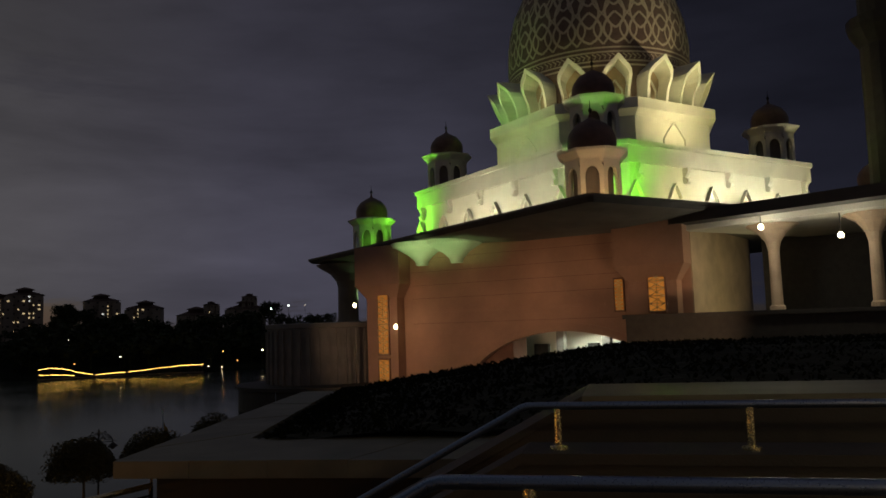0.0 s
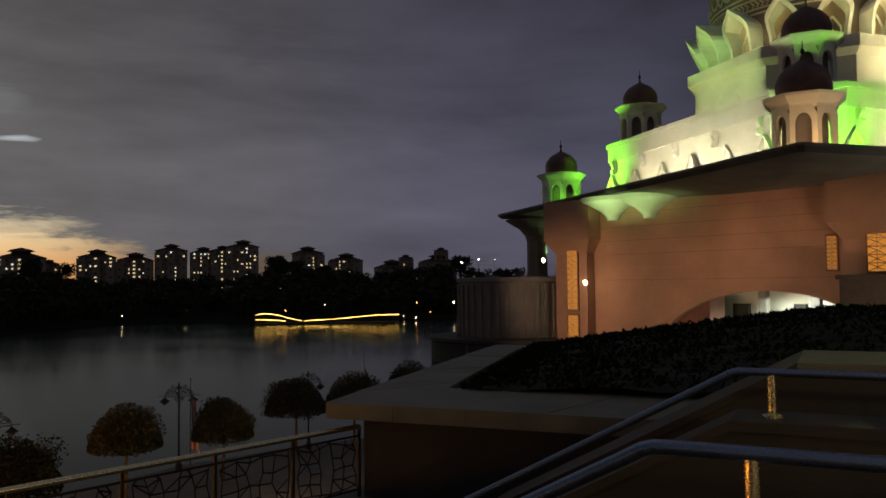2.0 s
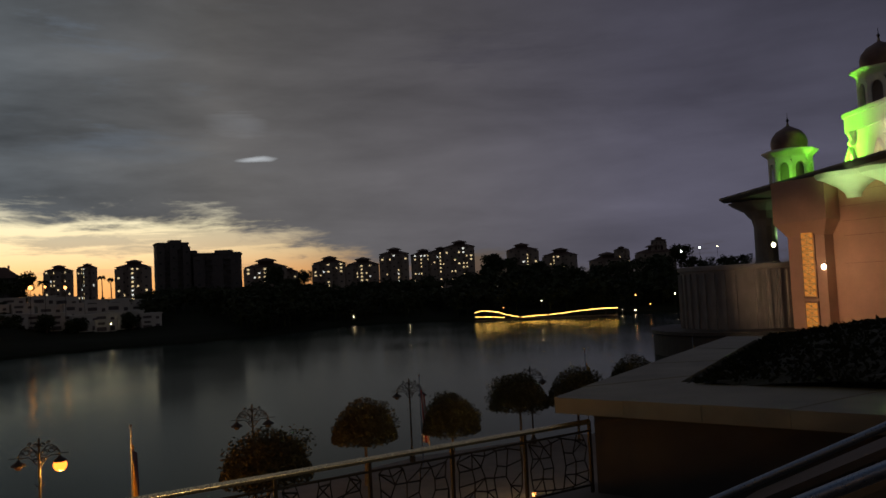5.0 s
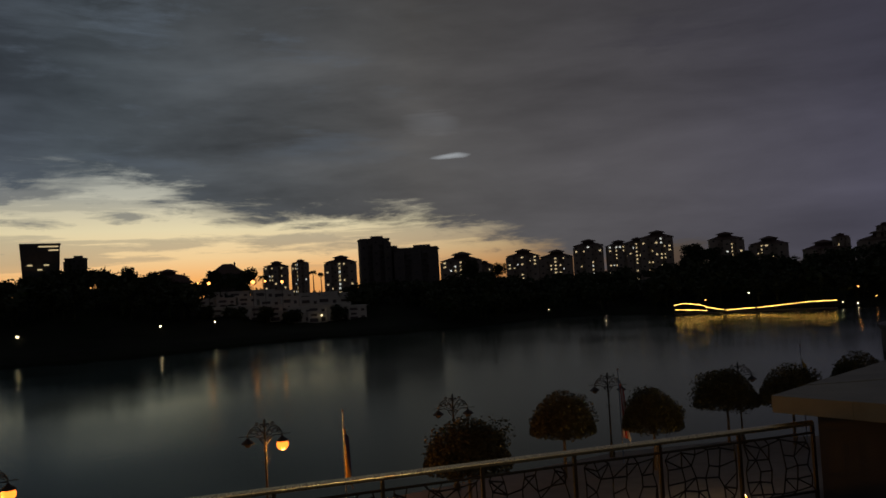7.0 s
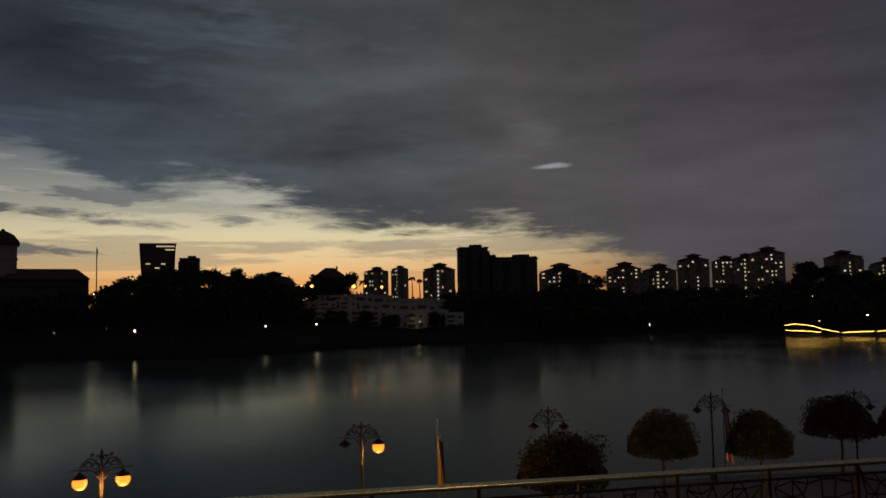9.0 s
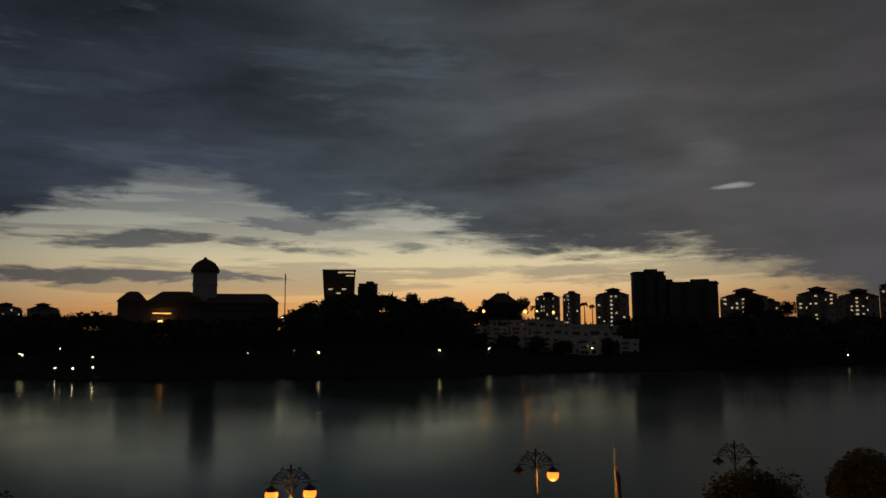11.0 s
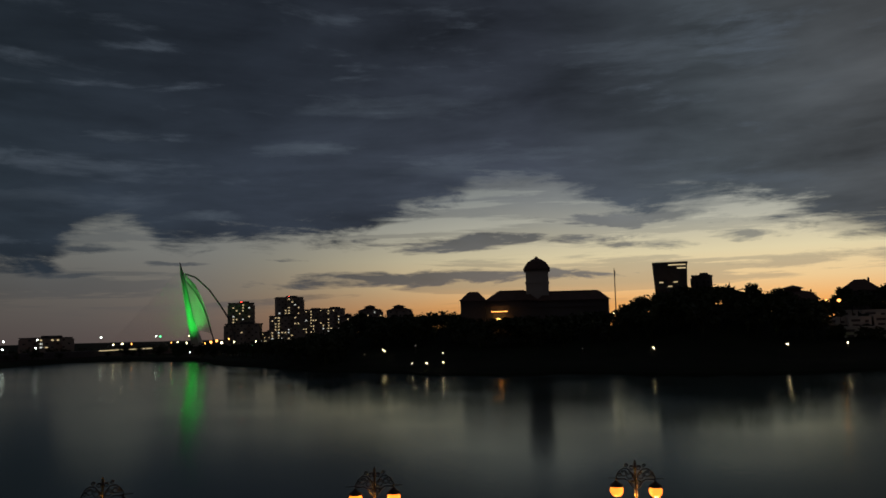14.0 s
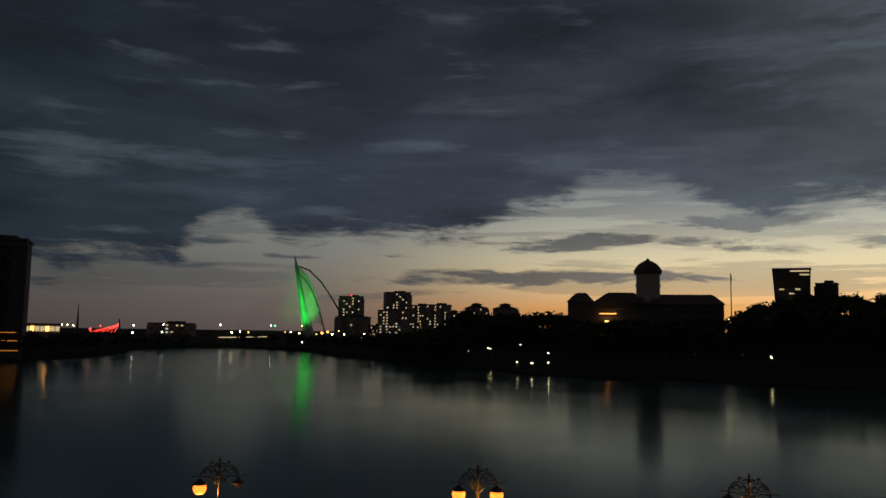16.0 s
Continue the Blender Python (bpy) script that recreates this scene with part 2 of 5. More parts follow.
M_WHITE = material("pale_painted_stone", (0.72, 0.70, 0.62), 0.7, vary=0.12, scale=0.25, bump=0.15)
M_PINK = material("rose_granite", (0.40, 0.225, 0.15), 0.6, vary=0.22, scale=0.18, bump=0.15, random_piece=0.25)
M_PINKD = material("rose_granite_joint", (0.22, 0.11, 0.08), 0.8, vary=0.2, scale=0.3)
M_PALE = material("sand_granite", (0.50, 0.38, 0.26), 0.65, vary=0.25, scale=0.3, bump=0.15)
M_DOME = material("dark_rose_tile", (0.16, 0.105, 0.085), 0.5, vary=0.3, scale=0.5, bump=0.2)
M_STRAP = material("pale_strapwork", (0.56, 0.49, 0.38), 0.6, vary=0.15, scale=0.5)
M_CUPOLA = material("dark_cupola_tile", (0.13, 0.07, 0.055), 0.5, vary=0.35, scale=0.8, bump=0.3)
M_ROOF = material("dark_roof_sheet", (0.075, 0.07, 0.065), 0.65, vary=0.25, scale=0.3)
# darker copy of the pale soffit: the eaves' shade is in its colour
M_SOFFITD = material("shaded_soffit", (0.22, 0.205, 0.175), 0.85, vary=0.25, scale=0.2)
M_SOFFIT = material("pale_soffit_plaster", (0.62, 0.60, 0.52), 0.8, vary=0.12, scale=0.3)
M_DRUM = material("grey_fluted_stone", (0.21, 0.19, 0.175), 0.75, vary=0.3, scale=0.25, bump=0.3)
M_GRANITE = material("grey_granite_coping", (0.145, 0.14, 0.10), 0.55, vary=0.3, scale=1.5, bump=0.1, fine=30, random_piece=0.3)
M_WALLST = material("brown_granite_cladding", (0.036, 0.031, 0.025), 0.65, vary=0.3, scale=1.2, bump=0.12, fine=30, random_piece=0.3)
M_PAVE = material("terrace_paving", (0.13, 0.115, 0.10), 0.7, vary=0.25, scale=1.0, bump=0.1, fine=25)
# the blue sheen of the dusk sky is mixed into the steel colour
M_STEEL = material("dusk_tinted_steel_tube", (0.26, 0.31, 0.41), 0.3, metal=1.0, vary=0.1, scale=6, bump=0.03)
# gold metal; on rail posts and balustrade tube the gold stands for lamplight
M_GOLDTONE = material("gold_and_lamplit_metal", (0.98, 0.82, 0.48), 0.25, metal=1.0, vary=0.12, scale=6, bump=0.03)
M_IRON = material("dark_cast_iron", (0.03, 0.028, 0.026), 0.5, metal=0.6, vary=0.3, scale=8, bump=0.1)
M_LATT = material("bronze_lattice_iron", (0.035, 0.028, 0.02), 0.6, metal=0.7, vary=0.3, scale=8, bump=0.1)
M_BANK = material("grassy_bank", (0.011, 0.014, 0.006), 0.95, vary=0.4, scale=0.06, bump=0.4, fine=20, spec=0.08)
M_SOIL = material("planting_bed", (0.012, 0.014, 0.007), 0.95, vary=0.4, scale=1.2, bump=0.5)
M_LEAF = material("evening_foliage", (0.038, 0.048, 0.019), 0.75, vary=0.5, scale=0.3, bump=0.0, spec=0.25)
# paler, browner leaves: warm lamplight on the promenade trees is in the colour
M_LEAFP = material("lamp_warmed_foliage", (0.062, 0.053, 0.018), 0.75, vary=0.5, scale=0.6, bump=0.0, spec=0.25)
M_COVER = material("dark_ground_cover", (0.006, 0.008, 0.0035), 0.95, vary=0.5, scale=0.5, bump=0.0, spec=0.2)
M_BARK = material("tree_bark", (0.10, 0.075, 0.05), 0.9, vary=0.3, scale=4, bump=0.4)
M_HOUSE = material("pale_house_render", (0.56, 0.55, 0.49), 0.85, vary=0.15, scale=0.1)
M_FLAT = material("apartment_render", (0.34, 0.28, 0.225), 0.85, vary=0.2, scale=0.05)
# near-black concrete; backlit shade of the skyline walls is put into the colour
M_FLATD = material("silhouette_concrete", (0.10, 0.09, 0.085), 0.85, vary=0.25, scale=0.05)
M_FLATT = material("tower_render", (0.36, 0.33, 0.29), 0.85, vary=0.2, scale=0.1)
M_TILE = material("clay_roof_tile", (0.09, 0.05, 0.038), 0.85, vary=0.3, scale=0.2)
M_GLASSD = material("dark_window_glass", (0.03, 0.033, 0.038), 0.15, vary=0.2, scale=0.3, bump=0.0)
M_WIN = glow("lit_room_warm", (1.0, 0.78, 0.42), 0.62)
M_WINC = glow("lit_room_cool", (0.95, 1.0, 0.92), 0.7)
M_SODIUM = glow("sodium_lamp_glow", (1.0, 0.215, 0.022), 2.8)
M_LAMPW = glow("pale_lamp_glow", (1.0, 0.80, 0.46), 12.0)
M_LAMPO = glow("orange_lamp_glow", (1.0, 0.38, 0.085), 4.5)
M_STRING = glow("string_light_glow", (1.0, 0.56, 0.12), 4.5)
M_RED = glow("red_lamp_glow", (1.0, 0.05, 0.03), 4.0)
M_AMBER = glow("amber_lattice_light", (1.0, 0.36, 0.05), 0.42)
M_ROOM = glow("fluorescent_ceiling_light", (0.86, 1.0, 0.80), 6.0)


# ---------------------------------------------------------------- mesh helpers
class Geo:
    """A list of corners and faces that grows by simple forms."""

    def __init__(self):
        self.v, self.f = [], []

    def add(self, vs, fs):
        n = len(self.v)
        self.v += [tuple(p) for p in vs]
        self.f += [tuple(n + i for i in f) for f in fs]
        return self

    def box(self, c, s, rz=0.0):
        ca, sa = math.cos(radians(rz)), math.sin(radians(rz))
        vs = []
        for dz in (-0.5, 0.5):
            for dx, dy in ((-0.5, -0.5), (0.5, -0.5), (0.5, 0.5), (-0.5, 0.5)):
                x, y = dx * s[0], dy * s[1]
                vs.append((c[0] + x * ca - y * sa, c[1] + x * sa + y * ca, c[2] + dz * s[2]))
        return self.add(vs, [(3, 2, 1, 0), (4, 5, 6, 7), (0, 1, 5, 4), (1, 2, 6, 5), (2, 3, 7, 6), (3, 0, 4, 7)])

    def prism(self, poly, z0, z1, top=None):
        """poly: counter-clockwise corners in plan; top: the corners at z1, if they differ."""
        n, top = len(poly), top or poly
        vs = [(*p[:2], z0) for p in poly] + [(*p[:2], z1) for p in top]
        fs = [tuple(range(n - 1, -1, -1)), tuple(range(n, 2 * n))] + [(i, (i + 1) % n, n + (i + 1) % n, n + i) for i in range(n)]
        return self.add(vs, fs)

    def lathe(self, profile, n=24, c=(0, 0, 0), turn=0.0):
        """profile: (radius, height) from below to above."""
        k = len(profile)
        vs = [(c[0] + r * math.cos(turn + 2 * math.pi * j / n), c[1] + r * math.sin(turn + 2 * math.pi * j / n), c[2] + z) for r, z in profile for j in range(n)]
        fs = [(i * n + j, i * n + (j + 1) % n, (i + 1) * n + (j + 1) % n, (i + 1) * n + j) for i in range(k - 1) for j in range(n)]
        fs += [tuple(range(n - 1, -1, -1)), tuple((k - 1) * n + j for j in range(n))]
        return self.add(vs, fs)

    def tube(self, pts, r, n=8, cap=True):
        pts = [Vector(p) for p in pts]
        vs, fs = [], []
        for i, p in enumerate(pts):
            d = (pts[min(i + 1, len(pts) - 1)] - pts[max(i - 1, 0)]).normalized()
            a = d.cross(Vector((0, 0, 1)) if abs(d.z) < 0.9 else Vector((1, 0, 0))).normalized()
            b = d.cross(a)
            rr = r[i] if isinstance(r, (list, tuple)) else r
            vs += [p + rr * (a * math.cos(2 * math.pi * j / n) + b * math.sin(2 * math.pi * j / n)) for j in range(n)]
        for i in range(len(pts) - 1):
            fs += [(i * n + j, i * n + (j + 1) % n, (i + 1) * n + (j + 1) % n, (i + 1) * n + j) for j in range(n)]
        if cap:
            fs += [tuple(range(n)), tuple(range((len(pts) - 1) * n, len(pts) * n))]
        return self.add(vs, fs)

    def mesh(self, name, mat, smooth=False):
        me = bpy.data.meshes.new(name)
        me.from_pydata(self.v, [], self.f)
        bm = bmesh.new()
        bm.from_mesh(me)
        bmesh.ops.recalc_face_normals(bm, faces=bm.faces)
        bm.to_mesh(me)
        bm.free()
        me.materials.append(mat)
        if smooth:
            me.polygons.foreach_set("use_smooth", [True] * len(me.polygons))
            me.set_sharp_from_angle(angle=radians(35))
        return me


def part(name, geo, mat, parent=None, label="", smooth=False):
    ob = new(name, geo if isinstance(geo, bpy.types.Mesh) else geo.mesh(name, mat, smooth))
    if parent is not None:
        ob.parent = parent
    if label:
        ob["label"] = label
    return ob


def thing(name, label, category, group="", kind="", place=None, rz=0.0):
    ob = new(name)
    ob.empty_display_size = 0.2
    if place is not None:
        ob.matrix_world = Matrix.Translation(place) @ Matrix.Rotation(radians(rz), 4, "Z")
    return tagged(ob, label, category, group, kind)


def arch_outline(w, h, rise, n=8):
    """Half-widths up a pointed arch opening: corners from the left foot over the tip to the right foot, in its own plane."""
    pts = [(-w / 2, 0), (-w / 2, h - rise)]
    for i in range(1, n + 1):
        a = i / n
        pts.append((-w / 2 * math.cos(a * math.pi / 2) ** 0.9, h - rise + rise * math.sin(a * math.pi / 2) ** 1.15))
    return pts + [(-x, z) for x, z in reversed(pts[:-1])]


# ---------------------------------------------------------------- water and land
def water_material():
    m = bpy.data.materials.new("lake_water")
    m.use_nodes = True
    N, L = m.node_tree.nodes, m.node_tree.links
    N.remove(N["Principled BSDF"])
    body, gloss, mix, fres = N.new("ShaderNodeBsdfDiffuse"), N.new("ShaderNodeBsdfGlossy"), N.new("ShaderNodeMixShader"), N.new("ShaderNodeFresnel")
    body.inputs["Color"].default_value = (0.006, 0.020, 0.019, 1)
    gloss.inputs["Color"].default_value = (0.72, 0.755, 0.70, 1)
    fres.inputs["IOR"].default_value = 1.33
    L.new(fres.outputs[0], mix.inputs[0])
    L.new(body.outputs[0], mix.inputs[1])
    L.new(gloss.outputs[0], mix.inputs[2])
    L.new(mix.outputs[0], N["Material Output"].inputs["Surface"])
    tc = N.new("ShaderNodeTexCoord")
    n1, n2 = N.new("ShaderNodeTexNoise"), N.new("ShaderNodeTexNoise")
    n1.inputs["Scale"].default_value, n1.inputs["Detail"].default_value = 0.8, 3
    n2.inputs["Scale"].default_value, n2.inputs["Detail"].default_value = 0.035, 3
    for n in (n1, n2):
        L.new(tc.outputs["Object"], n.inputs["Vector"])
    bp = N.new("ShaderNodeBump")
    bp.inputs["Strength"].default_value, bp.inputs["Distance"].default_value = 0.13, 0.10
    L.new(n1.outputs[0], bp.inputs["Height"])
    L.new(bp.outputs[0], gloss.inputs["Normal"])
    mr = N.new("ShaderNodeMapRange")
    mr.inputs[1].default_value, mr.inputs[2].default_value = 0.35, 0.7
    mr.inputs[3].default_value, mr.inputs[4].default_value = 0.11, 0.16
    L.new(n2.outputs[0], mr.inputs[0])
    L.new(mr.outputs[0], gloss.inputs["Roughness"])
    return m


water = part("water", Geo().add([(-4500, -4500, 0), (4500, -4500, 0), (4500, 4500, 0), (-4500, 4500, 0)], [(0, 1, 2, 3)]), water_material())
tagged(water, "dark rippled lake mirroring the dusk sky", "lake", kind="structure")

SHORE = [(-30, 330), (5, 330), (14, 318), (20, 314), (27, 313), (32, 330), (36, 335), (41, 292), (44, 277), (47.3, 267), (52.6, 266), (57.4, 258), (60, 249), (63.6, 237), (68.4, 233), (72.2, 235), (76, 244), (79, 248), (82, 243), (84, 246), (88.2, 262), (91.6, 285), (93, 291), (95.6, 298), (98.6, 345), (102.5, 400), (105, 500), (110, 560), (115.5, 540), (118, 390), (124, 335), (140, 250), (175, 210)]
# path with lamps behind the grassy edge
PATH_LINE = [(-30, 330), (5, 330), (14, 318), (20, 314), (27, 313), (32, 330), (36, 350), (41, 345), (45, 340), (47.5, 335), (51.5, 334), (57, 325), (65, 316), (72, 292), (76.7, 286), (82, 268), (86, 256), (92.5, 246), (94, 280), (95.5, 304), (100, 312), (102.5, 345), (105, 500), (110, 560), (115.5, 540), (118, 390), (124, 335), (140, 250), (175, 210)]
# ridge of the wooded bank, as an angle above the eye's level
RIDGE = [(-30, 1.2), (10, 1.3), (14, 1.6), (18, 1.25), (20.5, 1.2), (23, 1.35), (25.5, 1.9), (27.5, 1.1), (33, 0.75), (38, 0.7), (40, 1.25), (41.5, 1.55), (43.5, 0.9), (50, 0.9), (52, 0.3), (55, 0.5), (57.2, 0.9), (58.2, 1.9), (59.6, 2.0), (60.6, 1.4), (64, 2.0), (67, 2.7), (70, 2.75), (72, 2.3), (74, 1.6), (76, 1.2), (80, 1.0), (84, 0.9), (87, 1.5), (91, 1.2), (93.5, 1.35), (95, 0.5), (98, -0.15), (102, -0.35), (110, -0.45), (117, -0.45), (121, -0.5), (126, -0.4), (175, 0.5)]


def shore(y):
    return lerp_table(SHORE, y) + 3.0 * math.sin(y * 1.7) * (1 if y > 52 else 0.6)


def land_z(y, d):
    """Height of the far bank at a bearing and range."""
    s = d - shore(y)
    top = EYE + (shore(y) + 170) * math.tan(radians(lerp_table(RIDGE, y))) - 9.0
    k = min(1.0, max(0.0, (s - 14) / 150.0))
    return max(0.1, 0.35 + min(s, 14) * 0.12 + (max(1.2, top) - 2) * k * k * (3 - 2 * k))


geo = Geo()
YS = [-30 + i * 1.25 for i in range(165)]
DS = [-1.5, 0.0, 4, 9, 14, 25, 45, 70, 100, 140, 180, 300, 900, 3800]
for y in YS:
    for s in DS:
        d = shore(y) + s
        geo.v.append(tuple(at(y, d, -0.6 if s < 0 else land_z(y, d) if s < 200 else land_z(y, shore(y) + 180))))
K = len(DS)
geo.f += [(i * K + j, i * K + j + 1, (i + 1) * K + j + 1, (i + 1) * K + j) for i in range(len(YS) - 1) for j in range(K - 1)]
ground = part("ground", geo, M_BANK, smooth=True)
tagged(ground, "dark grassy far bank of the lake under trees", "ground", kind="structure")

# near land: promenade along the water, with its edge wall, and the ground under the landing
QUAY = [(-43.5, -60), (-41.0, -15), (-41.3, 0), (-40.8, 11.7), (-39.1, 25.5), (-35.5, 37.3), (-31.6, 50.4), (-25.7, 58.7), (-21.5, 62.5), (-15.5, 69), (-17, 80), (-23, 90), (-24, 118), (-26, 146), (-26, 165), (-30, 200), (70, 260), (200, 200), (200, -60)]
geo = Geo().prism(QUAY[::-1], -1.0, 1.5)
promenade = part("pavement", geo, M_PAVE)
tagged(promenade, "paved lakeside promenade with a stone quay edge", "promenade", kind="structure")


# ---------------------------------------------------------------- trees
def leaf_crown(geo, c, rx, rz, n, leaf, rnd, lobes=7):
    """Small leaf clumps on the outside of a few lobes, with gaps."""
    cs = []
    for _ in range(lobes):
        a, q = rnd.uniform(0, 6.283), rnd.uniform(0.25, 0.62)
        cs.append((c[0] + rx * q * math.cos(a), c[1] + rx * q * math.sin(a), c[2] + rz * rnd.uniform(-0.45, 0.5), rnd.uniform(0.38, 0.6)))
    for i in range(n):
        x, y, z, k = cs[i % lobes]
        d = Vector((rnd.gauss(0, 1), rnd.gauss(0, 1), rnd.gauss(0, 1))).normalized()
        r = rnd.uniform(0.55, 1.06)
        p = Vector((x + d.x * rx * k * r, y + d.y * rx * k * r, z + d.z * rz * k * r))
        a = Vector((rnd.gauss(0, 1), rnd.gauss(0, 1), rnd.gauss(0, 0.6))).normalized()
        b = a.cross(Vector((rnd.gauss(0, 1), rnd.gauss(0, 1), rnd.gauss(0, 1)))).normalized()
        s = leaf * rnd.uniform(0.6, 1.3)
        geo.add([p - a * s, p - b * s * 0.5, p + a * s, p + b * s * 0.5], [(0, 1, 2, 3)])


rnd = random.Random(5)
geo = Geo()
for i in range(1900):
    ridge_tree = i < 560
    y = rnd.uniform(8, 128)
    s = rnd.uniform(140, 190) if ridge_tree else (76 if 45 < y < 94 else 12) + 110 * rnd.random()
    if 50.4 < y < 60.2 and s > 84 and rnd.random() < (0.8 if s < 125 else 0.5):
        continue
    if y > 98 and rnd.random() < 0.5:
        continue
    d = shore(y) + s
    z0 = land_z(y, d)
    cap = EYE + d * math.tan(radians(lerp_table(RIDGE, y) + rnd.uniform(-0.4, 0.12) if not (50.4 < y < 60.2 and s < 125) else rnd.uniform(-1.3, -0.5)))
    h = min(rnd.uniform(7, 14), cap - z0)
    if ridge_tree:
        h = max(h, min(cap - z0, 16))
    if h < 2.6:
        continue
    r = max(2.2, h * rnd.uniform(0.36, 0.55))
    leaf_crown(geo, at(y, d, z0 + h * 0.60), r, h * 0.42, 110, r * 0.22, rnd)
    p = at(y, d, z0 - 0.3)
    geo.tube([p, p + Vector((0, 0, h * 0.7))], [h * 0.03, h * 0.015], 5)
woods = part("woods", geo, M_LEAF)
tagged(woods, "dark wooded far bank with uneven crowns at dusk", "woods", kind="stuff")


# ---------------------------------------------------------------- the domed mosque
MC = Vector((32.6, 155.7, 0))
U = Vector((-0.973, 0.230, 0))      # from the middle towards the lake-side corner
W = Vector((-0.230, -0.973, 0))     # from the middle towards the near corner
SIDE1, SIDE2 = (U + W).normalized(), (W - U).normalized()
DIAG_RZ = math.degrees(math.atan2(W.y, W.x))


def diag(a, b, z=0.0):
    p = MC + U * a + W * b
    return Vector((p.x, p.y, z))


def chamfered(r, c):
    """Plan of a square with half diagonal r whose corners are cut c short of it; counter-clockwise."""
    out = []
    for a, b in ((W, -U), (-U, -W), (-W, U), (U, W)):
        for k in (-1, 1):
            out.append(MC + a * (r - c) + b * (c * k * 1.0))
    out.sort(key=lambda p: math.atan2(p.y - MC.y, p.x - MC.x))
    return out


def loft(rings):
    g, n = Geo(), len(rings[0][0])
    g.v = [(p[0], p[1], z) for poly, z in rings for p in poly]
    g.f = [(k * n + i, k * n + (i + 1) % n, (k + 1) * n + (i + 1) % n, (k + 1) * n + i) for k in range(len(rings) - 1) for i in range(n)]
    g.f += [tuple(range(n - 1, -1, -1)), tuple(range((len(rings) - 1) * n, len(rings) * n))]
    return g


mosque = thing("mosque", "floodlit mosque with a patterned rose dome and pale stepped walls", "mosque")
SQ = chamfered(41.9, 5.0)
part("parapet_wall", Geo().prism(SQ, 29.2, 41.2), M_WHITE, mosque, "pale parapet wall floodlit white and green")
OUT = chamfered(42.9, 5.0)
part("cornice", Geo().prism(chamfered(42.5, 5.0), 38.2, 40.9), M_WHITE, mosque)
part("coping", Geo().prism(OUT, 40.95, 41.7), M_WHITE, mosque)
part("main_roof", Geo().prism(chamfered(41, 5.0), 41.25, 41.8), M_ROOF, mosque)
# waist of the dome: eight-sided, flaring to its top edge
T0, T1, T2 = chamfered(28.2, 7.4), chamfered(26.8, 6.6), chamfered(28.6, 7.2)
part("upper_tier", loft([(T0, 41.9), (T1, 44.0), (T1, 49.8), (T2, 50.9), (T2, 52.8)]), M_WHITE, mosque, "pale eight-sided tier under the dome")

DOME = [(16.2, 54), (16.9, 57), (17.6, 60.5), (18.0, 64.5), (18.0, 68), (17.5, 72), (16.4, 76), (14.6, 80), (12.0, 84), (8.6, 88), (4.6, 91.6), (1.4, 94.2), (0.25, 96)]


def dome_r(z):
    return lerp_table([(b, a) for a, b in DOME], z)


dome = part("dome", Geo().lathe(DOME, 64, MC), M_DOME, mosque, "great pointed dome of dark rose tiles", smooth=True)
FIN = [(0.6, 95.4), (0.9, 96.4), (0.25, 97.4), (0.6, 98.4), (0.15, 99.4), (0.05, 102.5)]
part("finial", Geo().lathe(FIN, 12, MC), M_GOLDTONE, mosque)


def strap(geo, curve, w=0.17):
    """A raised flat band that follows (angle, height) points over the dome."""
    vs = []
    for i, (a, z) in enumerate(curve):
        a0, z0 = curve[max(i - 1, 0)]
        a1, z1 = curve[min(i + 1, len(curve) - 1)]
        da, dz = (a1 - a0) * dome_r(z), z1 - z0
        n = math.hypot(da, dz) or 1
        for k in (-1, 1):
            aa, zz = a - k * w * dz / n / max(2.0, dome_r(z)), z + k * w * da / n
            r = dome_r(zz) + 0.09
            vs.append((MC.x + r * math.cos(aa), MC.y + r * math.sin(aa), zz))
    return geo.add(vs, [(2 * i, 2 * i + 1, 2 * i + 3, 2 * i + 2) for i in range(len(curve) - 1)])


strapwork = Geo()
for k, z in enumerate((60.2, 61.0, 62.6, 63.4)):
    strap(strapwork, [(math.pi * 2 * i / 96, z) for i in range(97)], 0.16)
NB = 24
for i in range(NB):
    a0, da = 2 * math.pi * i / NB, 2 * math.pi / NB
    for s in (-1, 1):
        # interlaced pointed loops that climb the dome and grow narrow
        for z0, z1, q in ((64.2, 70.2, 0.5), (67.0, 74.5, 0.42), (71.5, 79, 0.5), (76, 84.5, 0.42), (81, 89, 0.36)):
            strap(strapwork, [(a0 + s * da * q * (math.sin(math.pi * t) ** 0.75) * (1.15 - 0.5 * t), z0 + (z1 - z0) * t) for t in [j / 12 for j in range(13)]], 0.23)
        strap(strapwork, [(a0 + s * da * (0.5 - 0.34 * abs(math.sin(2.2 * math.pi * t))), 64 + 13 * t) for t in [j / 22 for j in range(23)]], 0.18)
    for k in range(5):
        a = a0 + da * (0.12 + 0.19 * k)
        strap(strapwork, [(a, 61.3), (a + 0.02, 61.8), (a - 0.02, 62.3)], 0.12)
part("strapwork", strapwork, M_STRAP, mosque, "pale interlaced tile pattern over the dome")
# upright pointed shields that lean out round the foot of the dome
SHH = [(-2.2, 0), (-2.3, 2.6), (-2.6, 5.0), (-2.45, 5.9), (-1.8, 6.8), (-0.9, 7.6), (0, 8.5)]
sh = SHH + [(-x, z) for x, z in reversed(SHH[:-1])]
NP = 16


def petal_mesh():
    g = Geo()
    lean = 0.46
    n = len(sh)
    inner = [(x * 0.80, 0.35 + z * 0.85) for x, z in sh]
    front = [(x, -0.45 - lean * max(0, z - 1.5) ** 1.15 * 0.75, z) for x, z in sh]
    back = [(x, 2.5 - 0.4 * lean * max(0, z - 1.5) ** 1.15 * 0.75, z) for x, z in sh]
